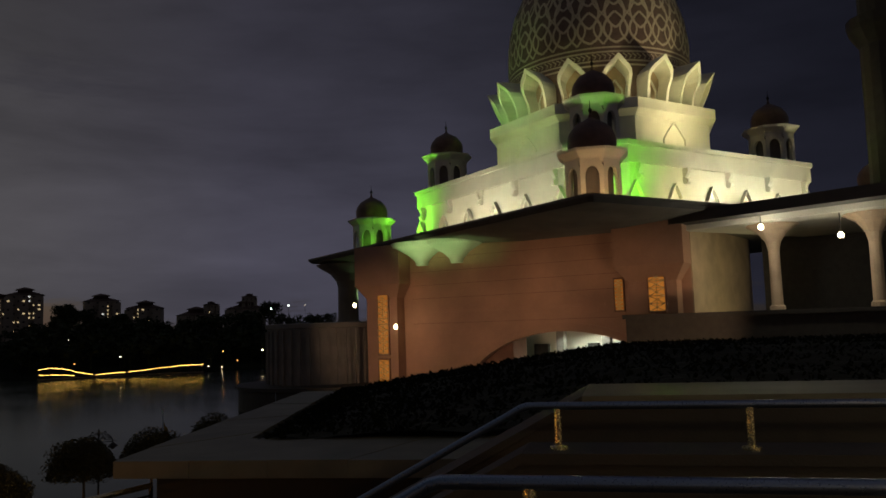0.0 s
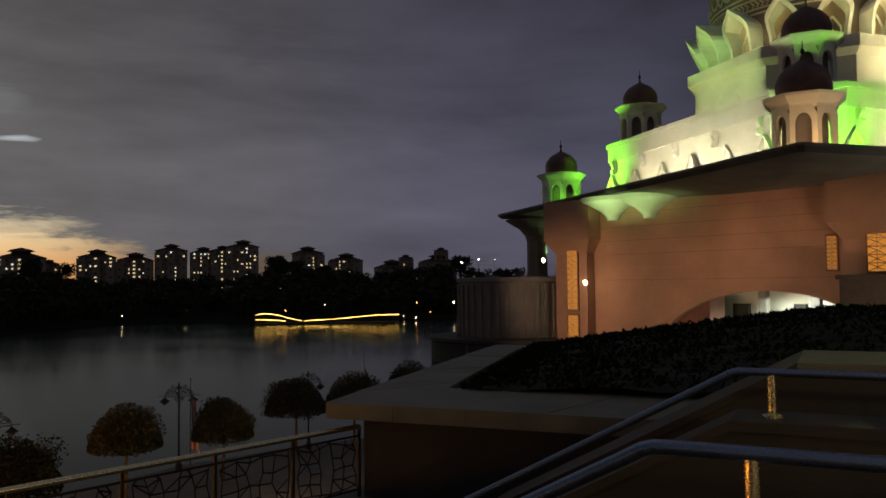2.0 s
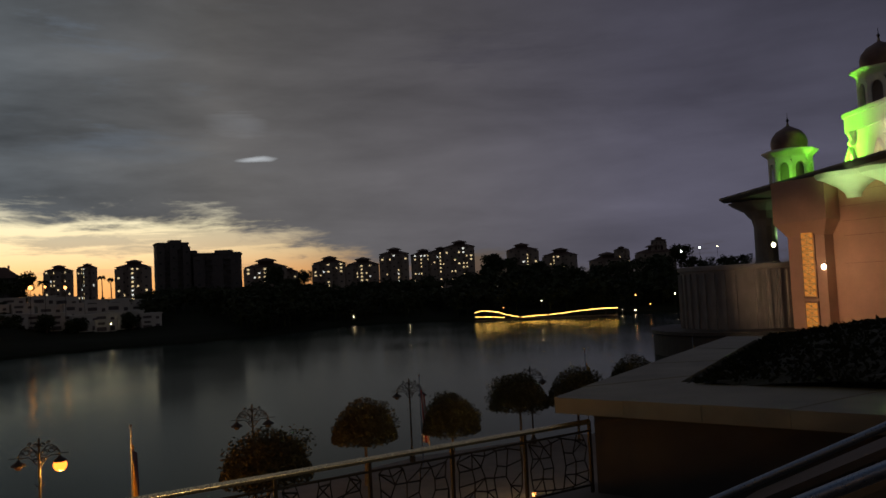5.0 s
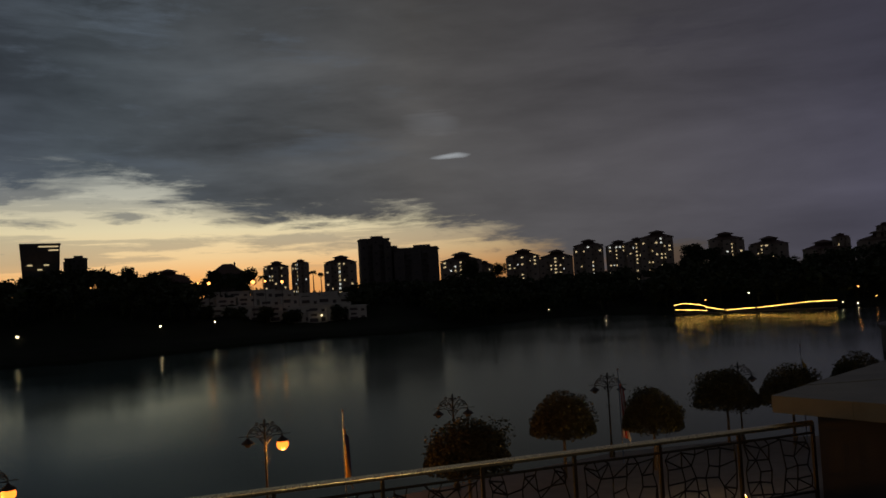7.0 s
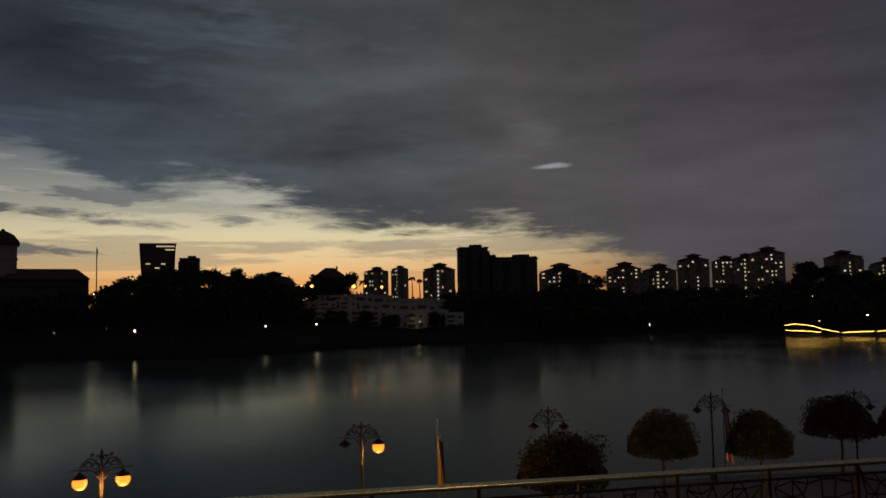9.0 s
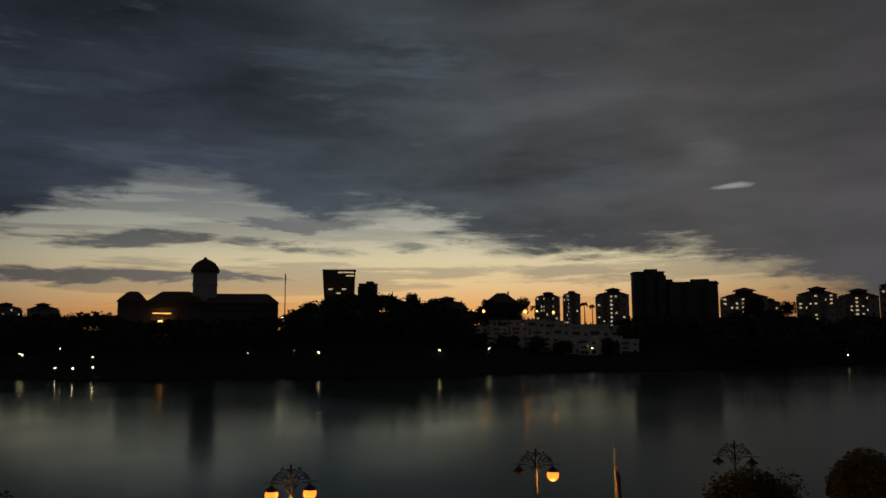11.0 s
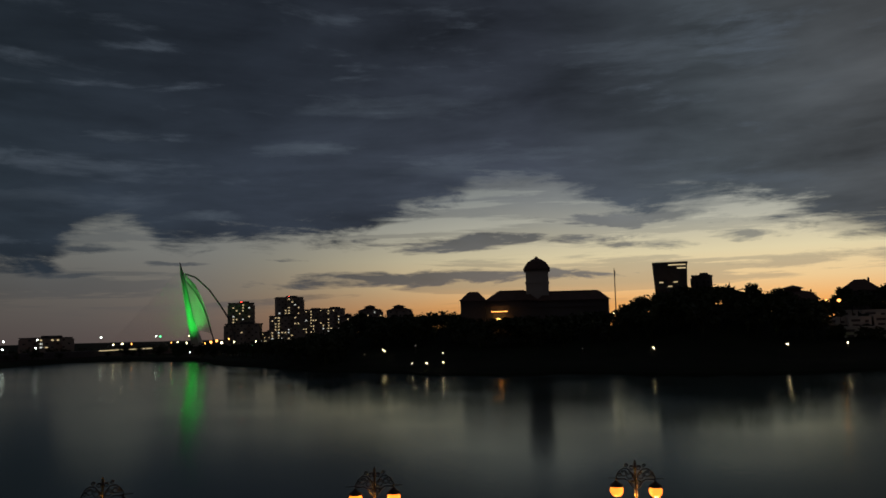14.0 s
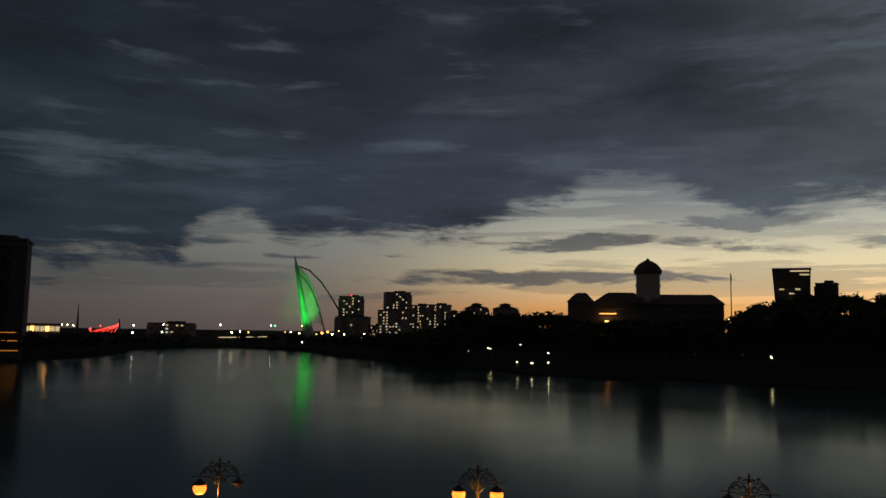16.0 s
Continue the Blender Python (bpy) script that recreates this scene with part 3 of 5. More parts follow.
    fin = [(x, -0.45 - lean * max(0, z - 1.5) ** 1.15 * 0.75, z) for x, z in inner]
    bin_ = [(x, 2.3 - 0.4 * lean * max(0, z - 1.5) ** 1.15 * 0.75, z) for x, z in inner]
    vs = front + fin + bin_ + back
    fs = []
    for i in range(n - 1):
        fs += [(i, i + 1, n + i + 1, n + i), (n + i, n + i + 1, 2 * n + i + 1, 2 * n + i), (i + 1, i, 3 * n + i, 3 * n + i + 1)]
    fs += [(0, n, 2 * n - 1, n - 1), (n, 2 * n, 3 * n - 1, 2 * n - 1)]
    fs += [tuple(range(4 * n - 1, 3 * n - 1, -1)), (0, n - 1, 4 * n - 1, 3 * n)]
    g.add(vs, fs)
    # mullion and a small pointed frame inside
    g.tube([(0, 2.0, 0.7), (0, 1.6, 3.8)], 0.16, 6)
    for k in (-1, 1):
        g.tube([(k * 1.35, 2.0, 0.7), (k * 1.35, 1.7, 3.2), (0, 1.2, 5.0)], 0.2, 6)
    panel = Geo().add([(x, y - 0.02, z) for x, y, z in bin_], [tuple(range(n))]).mesh("recess_panel", M_PALE)
    return g.mesh("petal", M_WHITE), panel


pm, pm_back = petal_mesh()
for i in range(NP):
    a = math.atan2(W.y, W.x) + 2 * math.pi * (i + 0.5) / NP
    ob = part("shield", pm, None, mosque)
    ob.matrix_world = Matrix.Translation((MC.x + 18.9 * math.cos(a), MC.y + 18.9 * math.sin(a), 52.3)) @ Matrix.Rotation(a + math.pi / 2, 4, "Z")
    part("recess_panel", pm_back, None, ob)


def niche_mesh(name, w, h, rise, depth, mat, bar=0.28):
    """A raised pointed moulding round a recessed panel, in the xz plane, facing -y."""
    g = Geo()
    out = [(-w / 2, 0), (-w / 2, h - rise), (-w / 4, h - rise * 0.46), (0, h), (w / 4, h - rise * 0.46), (w / 2, h - rise), (w / 2, 0)]
    inn = [(x * (1 - 2 * bar / w), bar + z * (1 - 1.7 * bar / h)) for x, z in out]
    n = len(out)
    vs = [(x, -depth, z) for x, z in out] + [(x, -depth, z) for x, z in inn] + [(x, 0.0, z) for x, z in inn] + [(x, 0.0, z) for x, z in out]
    fs = []
    for i in range(n - 1):
        fs += [(i, i + 1, n + i + 1, n + i), (n + i, n + i + 1, 2 * n + i + 1, 2 * n + i), (i + 1, i, 3 * n + i, 3 * n + i + 1)]
    fs += [(0, n, 2 * n - 1, n - 1)]
    return g.add(vs, fs).mesh(name, mat)


def face_frames(r, c, count, inset=0.12):
    """Evenly spread places on the two faces that look to the landing: (place, outward turn about z)."""
    out = []
    for n, t in ((SIDE1, (U - W).normalized()), (SIDE2, (-U - W).normalized())):
        half = (r - c) / math.sqrt(2) - 0.0
        dist = r / math.sqrt(2)
        for i in range(count):
            k = (i + 0.5) / count * 2 - 1
            p = MC + n * (dist + inset) + t * k * half
            out.append((p, math.degrees(math.atan2(n.y, n.x)) + 90))
    return out


nm = niche_mesh("niche_moulding", 3.0, 2.9, 2.5, 0.7, M_WHITE, 0.4)
for p, rz in face_frames(41.9, 5.0, 6, 0.0):
    ob = part("niche_moulding", nm, None, mosque)
    ob.matrix_world = Matrix.Translation((p.x, p.y, 32.6)) @ Matrix.Rotation(radians(rz), 4, "Z")
nm2 = niche_mesh("tier_moulding", 6.0, 5.0, 3.4, 0.4, M_WHITE, 0.45)
for n in (SIDE1, SIDE2, W):
    p = MC + n * (26.8 / math.sqrt(2) if n is not W else 20.3)
    ob = part("tier_moulding", nm2, None, mosque)
    ob.matrix_world = Matrix.Translation((p.x, p.y, 44.6)) @ Matrix.Rotation(math.atan2(n.y, n.x) + math.pi / 2, 4, "Z")
# scroll brackets that carry the gutter along the parapet
bk = Geo()
bk.add([(-0.5, 0, 0), (0.5, 0, 0), (0.5, -1.5, 2.2), (-0.5, -1.5, 2.2), (-0.5, 0, 3.1), (0.5, 0, 3.1), (0.5, -1.5, 3.1), (-0.5, -1.5, 3.1)], [(0, 1, 2, 3), (3, 2, 6, 7), (7, 6, 5, 4), (0, 3, 7, 4), (1, 5, 6, 2), (0, 4, 5, 1)])
bk.tube([(-0.55, -0.75, 0.2), (0.55, -0.75, 0.2)], 0.75, 12)
bm_ = bk.mesh("bracket", M_WHITE)
for p, rz in face_frames(41.9, 5.0, 5, 0.0):
    ob = part("bracket", bm_, None, mosque)
    ob.matrix_world = Matrix.Translation((p.x, p.y, 35.9)) @ Matrix.Rotation(radians(rz), 4, "Z") @ Matrix.Scale(0.72, 4)

# wide flat eaves, with a soffit that slopes down to the walls
E0, E1, E2 = chamfered(64, 0.4), chamfered(63.2, 0.4), chamfered(46, 4.0)
part("eave_roof", loft([(E1, 28.5), (E0, 29.1), (E0, 29.5)]), M_ROOF, mosque, "wide dark eaves over the lower walls")
part("soffit", Geo().prism(E2, 27.3, 28.49, E1), M_SOFFITD, mosque, "sloping soffit coloured dark for the shade under the eaves, lit green by floodlights")


def chatri(name, c, z, s=1.0):
    """A small open pavilion with eight arched sides, a flared roof and a dark cupola."""
    t = thing(name, "small pavilion with arched sides, flared eaves and a dark cupola", "pavilion", "roof pavilions", place=(c.x, c.y, z), rz=DIAG_RZ + 22.5)
    part("plinth", Geo().lathe([(4.9 * s, 0), (4.9 * s, 0.7), (4.5 * s, 0.9), (4.5 * s, 1.1)], 8), M_WHITE, t)
    arch = arch_outline(2.0 * s, 4.6 * s, 1.5 * s, 5)
    g = Geo()
    w, h, r = 3.35 * s, 5.8 * s, 4.05 * s
    n = len(arch)
    frame_o = [(-w / 2, 0), (-w / 2, h * 0.75)] + [(-w / 2 + w * (i - 1) / (n - 3), h) for i in range(1, n - 3)] + [(w / 2, h), (w / 2, h * 0.75), (w / 2, 0)]
    frame_o = frame_o[:n - 2] + [(w / 2, h * 0.75), (w / 2, 0)]
    vs = [(x, -r, zz + 1.0) for x, zz in frame_o] + [(x, -r, zz + 1.0) for x, zz in arch] + [(x, -r + 0.55 * s, zz + 1.0) for x, zz in arch]
    fs = []
    for i in range(n - 1):
        fs += [(i, i + 1, n + i + 1, n + i), (n + i, n + i + 1, 2 * n + i + 1, 2 * n + i)]
    g.add(vs, fs)
    side = g.mesh("arched_side", M_WHITE)
    for k in range(8):
        ob = part("arched_side", side, None, t)
        ob.matrix_basis = Matrix.Rotation(math.pi / 4 * (k + 0.5), 4, "Z")
    part("core", Geo().lathe([(3.1 * s, 0.9), (3.1 * s, 6.6 * s)], 8), M_DRUM, t)
    part("flared_roof", Geo().lathe([(4.2 * s, 6.3 * s), (4.5 * s, 7.0 * s), (5.5 * s, 7.9 * s), (5.6 * s, 8.25 * s), (3.9 * s, 8.6 * s)], 8), M_WHITE, t)
    part("cupola", Geo().lathe([(3.4 * s, 8.5 * s), (3.6 * s, 9.3 * s), (3.65 * s, 10.3 * s), (3.3 * s, 11.4 * s), (2.4 * s, 12.5 * s), (1.2 * s, 13.2 * s), (0.3 * s, 13.7 * s), (0.12 * s, 14.6 * s)], 20), M_CUPOLA, t, smooth=True)
    part("spire", Geo().lathe([(0.12, 14.4 * s), (0.3, 14.9 * s), (0.08, 15.3 * s), (0.03, 16.4 * s)], 8), M_IRON, t)
    return t


for a, b in ((0, 32), (32, 0), (-32, 0), (0, -32)):
    chatri("roof_pavilion", diag(a, b), 41.8, 0.95)
for a, b in ((0, 50), (49, 0), (-50, 0)):
    chatri("roof_pavilion", diag(a, b), 29.5, 0.93)


# rose granite block below the eaves, seen nearly square on
PA, PB = Vector((-15.0, 143.0, 0)), Vector((35.2, 111.7, 0))
PD = (PB - PA).normalized()
PA = PA + PD * 1.1
PN = Vector((PD.y, -PD.x, 0))           # towards the landing
P_RZ = math.degrees(math.atan2(PD.y, PD.x))
P_LEN = (PB - PA).length


def on_wall(s, out=0.0, z=0.0):
    p = PA + PD * s + PN * out
    return Vector((p.x, p.y, z))


# front with a broad low arch; built from upright strips over the arch
ARCH_C, ARCH_H, ARCH_TOP = 0.65 * P_LEN, 18.0, 12.7


def arch_z(s):
    k = (s - ARCH_C) / ARCH_H
    return 1.2 + (ARCH_TOP - 1.2) * math.sqrt(max(0.0, 1 - k * k)) if abs(k) < 1 else 1.2


geo = Geo()
NS = 60
cols_ = []
for i in range(NS + 1):
    q = P_LEN * i / NS
    z0 = arch_z(q) if abs(q - ARCH_C) < ARCH_H else 1.2
    n = len(geo.v)
    for o_, z in ((0, z0), (0, 28.3), (-1.2, 28.3), (-1.2, z0)):
        geo.v.append(tuple(on_wall(q, o_, z)))
    cols_.append(n)
for a, b in zip(cols_, cols_[1:]):
    geo.f += [(a + k, b + k, b + (k + 1) % 4, a + (k + 1) % 4) for k in range(4)]
geo.f += [(0, 1, 2, 3), tuple(cols_[-1] + k for k in (3, 2, 1, 0))]
ring_ = Geo()
for i in range(41):
    q = ARCH_C - ARCH_H + 2 * ARCH_H * i / 40
    k = (q - ARCH_C) / ARCH_H
    zz = 1.2 + (ARCH_TOP - 1.2) * math.sqrt(max(0.0, 1 - k * k))
    for o_, dz in ((0.0, 0.02), (0.22, 0.02), (0.22, 1.3), (0.0, 1.3)):
        ring_.v.append(tuple(on_wall(q, o_, zz + dz)))
for i in range(40):
    ring_.f += [(4 * i + k, 4 * i + 4 + k, 4 * i + 4 + (k + 1) % 4, 4 * i + (k + 1) % 4) for k in range(4)]
block = thing("granite_block", "rose granite wall with a broad low arch and amber windows", "building")
part("arched_wall", geo, M_PINK, block)
part("arch_moulding", ring_, M_PINK, block)
part("string_course", Geo().box((*on_wall(P_LEN / 2, 0.1)[:2], 16.6), (P_LEN - 26, 0.3, 0.45), P_RZ), M_PINK, block)
for z in (14.6, 18.9, 21.2, 23.5, 25.8):
    part("joint", Geo().box((*on_wall(P_LEN / 2, 0.0)[:2], z), (P_LEN - 20, 0.03, 0.05), P_RZ), M_PINKD, block)
# piers that stand out from the wall, splayed towards the top
for s0, s1, l_, r_, zc, pr in ((1.6, 8.2, 1.6, 1.4, 20.8, 2.2), (P_LEN - 8.4, P_LEN - 1.4, 1.7, 1.5, 21.0, 2.7)):
    lo = [on_wall(s0, 0.0), on_wall(s0, pr), on_wall(s1, pr), on_wall(s1, 0.0)]
    hi = [on_wall(s0 - l_, 0.0), on_wall(s0 - l_, pr + 1.2), on_wall(s1 + r_, pr + 1.2), on_wall(s1 + r_, 0.0)]
    part("pier", loft([(lo, 1.2), (lo, zc - 1.5), (hi, zc + 0.8), (hi, 28.4)]), M_PINK, block)
RB = Vector((52.7, 135.0, 0))
rd = (RB - PB).normalized()
rn = Vector((rd.y, -rd.x, 0))
part("return_wall", Geo().prism([PB + rn * 0.2, RB + rn * 0.2, RB - rn * 1.2, PB - rn * 1.2], 1.2, 28.3), M_PALE, block, "sand-coloured side wall lit by floodlight")
part("side_wall", Geo().prism([PA - PN * 1.2, PA, PA + Vector((4, 30, 0)), PA + Vector((5, 30, 0))], 1.2, 28.3), M_PINK, block)
# lit hall behind the arch
# dark-coloured box stands for the shaded inside of the arch
part("hall_side", Geo().box((*on_wall(ARCH_C - 13.0, -4.5)[:2], 8), (7, 5, 12), P_RZ), M_PINKD, block)
part("hall_back", Geo().box((*on_wall(ARCH_C, -14)[:2], 8), (44, 0.4, 14), P_RZ), M_SOFFIT, block)
part("hall_ceiling", Geo().box((*on_wall(ARCH_C, -7.5)[:2], 13.4), (44, 13, 0.4), P_RZ), M_SOFFIT, block)
part("hall_floor", Geo().box((*on_wall(ARCH_C, -7)[:2], 3.0), (44, 13, 0.4), P_RZ), M_PAVE, block)
for k in (-12, -4, 4, 11, 17):
    part("hall_column", Geo().box((*on_wall(ARCH_C + k, -9)[:2], 8), (1.3, 1.3, 11), P_RZ), M_DRUM, block)
# near-black boxes stand in for niches; their shade is the colour
for k, w_ in ((-9, 2.6), (0.5, 1.8), (14, 3.0)):
    part("dark_niche", Geo().box((*on_wall(ARCH_C + k, -12)[:2], 8.4), (w_, 1.0, 4.2), P_RZ), M_IRON, block)
for k in (-6, 1.5, 8):
    part("ceiling_lamp", Geo().box((*on_wall(ARCH_C + k, -4.5)[:2], 13.1), (2.2, 0.5, 0.15), P_RZ), M_ROOM, block)
lamp("hall_light", "AREA", on_wall(ARCH_C + 2, -5, 12.9), 5000, (0.9, 1.0, 0.82), on_wall(ARCH_C + 4, -5.1, 4), 9.0)


def lattice_window(name, s, out, z0, z1, w, arched=False):
    """A frame, a lit screen behind, and a crossed lattice before it."""
    t = part(name, Geo().box((0, 0, 0), (w + 0.5, 0.25, z1 - z0 + 0.5)), M_PINKD, block)
    c = on_wall(s, out, (z0 + z1) / 2)
    t.matrix_world = Matrix.Translation(c) @ Matrix.Rotation(radians(P_RZ), 4, "Z")
    h = z1 - z0
    sc = part("lit_screen", Geo().box((0, -0.16, 0), (w, 0.06, h)), M_AMBER, t, "amber light behind a lattice")
    g = Geo()
    n = max(2, round(h / (w * 0.5)))
    for k in range(n):
        za, zb = -h / 2 + h * k / n, -h / 2 + h * (k + 1) / n
        for s_ in (-1, 1):
            g.tube([(-w / 2 * s_, -0.24, za), (w / 2 * s_, -0.24, zb)], 0.055, 4)
        g.tube([(-w / 2, -0.24, za), (w / 2, -0.24, za)], 0.055, 4)
    g.tube([(0, -0.24, -h / 2), (0, -0.24, h / 2)], 0.05, 4)
    part("lattice", g, M_PALE, t)
    return t


lattice_window("tall_window", 5.3, 2.3, 9.6, 19.8, 2.0)
lattice_window("tall_window", 5.3, 2.3, 2.2, 8.6, 2.0)
lattice_window("arched_window", P_LEN - 10.7, 0.1, 15.6, 20.2, 1.2)
lattice_window("lattice_window", P_LEN - 4.2, 2.8, 15.2, 20.6, 2.2)

# plaza terrace beside the block
plaza = part("plaza_terrace", Geo().prism([(24, 105), (85, 88), (120, 120), (40, 134)], 1.2, 14.2).prism([(23.4, 104.3), (85.4, 87.2), (121, 120), (40, 134.5)], 14.2, 14.75), M_WALLST)
tagged(plaza, "raised plaza with a dark stone edge beside the mosque", "terrace", kind="structure")

# round bastion by the water
bast = thing("bastion", "round fluted stone bastion standing in the water", "bastion", place=(-22.5, 150.3, 0))
part("wall", Geo().lathe([(11.2, 3), (11.2, 14.5), (11.6, 14.6), (11.6, 15.3), (10.8, 15.4)], 48), M_DRUM, bast, smooth=False)
pil = Geo().box((11.35, 0, 8.6), (0.45, 0.6, 11.0)).mesh("pilaster", M_DRUM)
for k in range(40):
    ob = part("pilaster", pil, None, bast)
    ob.matrix_basis = Matrix.Rotation(2 * math.pi * k / 40, 4, "Z")
part("footing", Geo().lathe([(16.6, -1), (16.5, 3.6), (16.9, 3.8), (16.9, 4.4), (11, 4.5)], 56), M_WALLST, bast, "low round quay wall at the foot")

# entrance canopy with columns
can = thing("entrance_canopy", "flat entrance canopy on pale columns with lit ceilings", "canopy")
CP = [(30.2, 111.0), (51.5, 86.5), (84, 78), (96, 104), (60, 128)]
part("roof", Geo().prism(CP, 27.2, 28.7), M_ROOF, can)
part("ceiling", Geo().prism([(34, 111), (52.5, 90), (83, 81.5), (93, 104), (60, 126)], 26.4, 27.15), M_SOFFIT, can)
# near-black wall colour stands for the dark hall behind the columns
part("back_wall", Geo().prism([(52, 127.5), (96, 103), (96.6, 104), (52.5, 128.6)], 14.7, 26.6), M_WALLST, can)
col = Geo()
col.lathe([(1.0, 0), (1.0, 0.7), (0.75, 0.9), (0.72, 8.2), (1.0, 9.4), (2.0, 10.8), (3.4, 11.6), (3.4, 12.2)], 12)
cm = col.mesh("column", M_PALE)
for x, y in ((45, 106.5), (53.6, 97), (61, 88), (74, 95)):
    ob = part("column", cm, None, can)
    ob.matrix_world = Matrix.Translation((x, y, 14.6))
for yv, d, el in ((-22.2, 110, 6.0), (-27.0, 108, 5.1)):
    p = at(yv, d, EYE + d * math.tan(radians(el)))
    b = part("ceiling_lamp", Geo().lathe([(0.1, -0.35), (0.34, -0.25), (0.38, 0.1), (0.2, 0.4)], 10), M_LAMPW, can, "bright round lamp", True)
    b.matrix_world = Matrix.Translation(p)
    part("lamp_rod", Geo().tube([p + Vector((0, 0, 0.4)), Vector((p.x, p.y, 27.1))], 0.06, 5), M_IRON, can)
lamp("canopy_light", "POINT", at(-22.2, 108, 24.0), 1100, (1.0, 0.93, 0.72), size=0.5)
lamp("canopy_light", "POINT", at(-27.0, 104, 23.0), 900, (1.0, 0.93, 0.72), size=0.5)

# minaret
mn = thing("minaret", "tall dark minaret with a lit balcony beside the mosque", "minaret", place=at(-30.5, 140, 0))
# near-black shaft: the shade of the unlit face is put into its colour
part("shaft", Geo().lathe([(4.6, 1), (4.6, 14), (3.9, 15), (3.7, 56), (5.2, 58.5), (5.4, 59.2), (5.4, 60.4), (3.6, 60.5), (3.3, 92)], 16), M_WALLST, mn)
part("balcony_lamp", Geo().lathe([(0.3, 0), (0.8, 0.3), (0.8, 1.0), (0.2, 1.3)], 10, (1.0, -5.0, 60.6)), M_LAMPO, mn, "warm balcony lamp")

# darker stone colour stands for these columns being unlit under the eaves
colm = Geo().lathe([(2.5, 0), (2.5, 0.8), (2.2, 1.0), (2.15, 8.0), (2.5, 9.4), (3.8, 11.0), (6.0, 12.3), (6.8, 12.9)], 14).mesh("eave_column", M_DRUM)
for yv, d in ((7.0, 170), (4.2, 165)):
    ob = part("eave_column", colm, None, mosque)
    ob.matrix_world = Matrix.Translation(at(yv, d, 15.0))
part("lower_terrace", Geo().prism([at(11.5, 168), at(3, 150), at(1, 185), at(11.5, 195)], 1.2, 15.0), M_DRUM, mosque)
for yv, d, el in ((5.95, 146, 3.3), (6.55, 150, 1.75), (3.62, 135, 0.1)):
    b = part("wall_lamp", Geo().lathe([(0.1, -0.45), (0.32, -0.2), (0.32, 0.2), (0.1, 0.45)], 8), M_LAMPW, block, "small bright lamp")
    b.matrix_world = Matrix.Translation(at(yv, d, EYE + d * math.tan(radians(el))))
# floodlights of the mosque
GREEN, WARMW, WHITE = (0.26, 1.0, 0.05), (1.0, 0.90, 0.42), (1.0, 0.93, 0.60)


def flood(place, target, power, colour, cone=80):
    return lamp("floodlight", "SPOT", place, power * 0.265, colour, target, 0.6, cone, 0.8)


ta, tb = (U - W).normalized(), (-U - W).normalized()
H1 = 41.9 / math.sqrt(2)
for k, c, p in ((-24, WHITE, 9000), (-14, WHITE, 11000), (-4, WHITE, 17000), (6, WHITE, 11000), (13, WARMW, 3500), (24.0, GREEN, 62000)):
    o = MC + SIDE1 * (H1 + 6) + ta * k
    flood((o.x, o.y, 30.2), MC + SIDE1 * H1 + ta * k + Vector((0, 0, 37)), p, c, 110)
for k, c, p in ((-24.5, GREEN, 26000), (-13, WARMW, 13000), (-4, WHITE, 24000), (7, WHITE, 24000), (18, WHITE, 16000), (27, WARMW, 9000)):
    o = MC + SIDE2 * (H1 + 6) + tb * k
    flood((o.x, o.y, 30.2), MC + SIDE2 * H1 + tb * k + Vector((0, 0, 37)), p, c, 110)
for dirv, c, p in ((U, (0.5, 1.0, 0.2), 3500), (SIDE1, (0.78, 1.0, 0.36), 15000), (W, WARMW, 20000), (SIDE2, WARMW, 27000), (-U, WARMW, 20000)):
    o = MC + dirv * 30 + Vector((0, 0, 43.2))
    flood(o, MC + dirv * 19 + Vector((0, 0, 53)), p, c, 120)
for k in range(-4, 5):
    a = math.atan2(W.y, W.x) + 2 * math.pi * k / 16
    dv = Vector((math.cos(a), math.sin(a), 0))
    flood(MC + dv * 24.5 + Vector((0, 0, 53.3)), MC + dv * 19.5 + Vector((0, 0, 57.5)), 3000, (1.0, 0.92, 0.42) if k > -2 else (0.45, 1.0, 0.25), 130)
flood(MC - U * 46 + W * 30 + Vector((0, 0, 32)), MC + Vector((0, 0, 74)), 190000, (1.0, 0.80, 0.48), 46)
flood(diag(49, 6, 30.2), diag(44, 0, 36), 2500, GREEN, 120)
flood(diag(52, -2, 21), diag(58, 4, 28), 1500, (0.55, 1.0, 0.35), 150)
for q, p in ((-3.0, 1500), (13.5, 1500), (18.5, 1100), (24, 700)):
    flood(on_wall(q, 7.0 if q > 0 else 1.0, 23.5), on_wall(q, 3.5, 27.5), p * (2.2 if q > 0 else 1.0), (0.62, 1.0, 0.36), 110)
for q in (12.6, 19.6):
    c = on_wall(q, 0.6)
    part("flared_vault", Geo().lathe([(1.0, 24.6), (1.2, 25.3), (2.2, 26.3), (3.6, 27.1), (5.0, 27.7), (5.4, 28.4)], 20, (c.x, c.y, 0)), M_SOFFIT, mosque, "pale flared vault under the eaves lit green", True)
# sodium floods on the rose wall
for q, z, p in ((5, 13, 58000), (17, 14, 38000), (30, 15, 38000), (41, 16, 36000)):
    flood(on_wall(q, 44, 5), on_wall(q, 0, z), p, (1.0, 0.63, 0.35), 38)
flood(on_wall(80, 34, 6), on_wall(50, 1, 17), 60000, (1.0, 0.64, 0.35), 34)
flood(Vector((52, 108, 16)), PB + rd * 10 + Vector((0, 0, 20)), 11000, (1.0, 0.86, 0.45), 110)
flood(diag(-3.5, 58, 30.0), diag(-0.5, 50, 34), 2600, (1.0, 0.60, 0.25), 110)
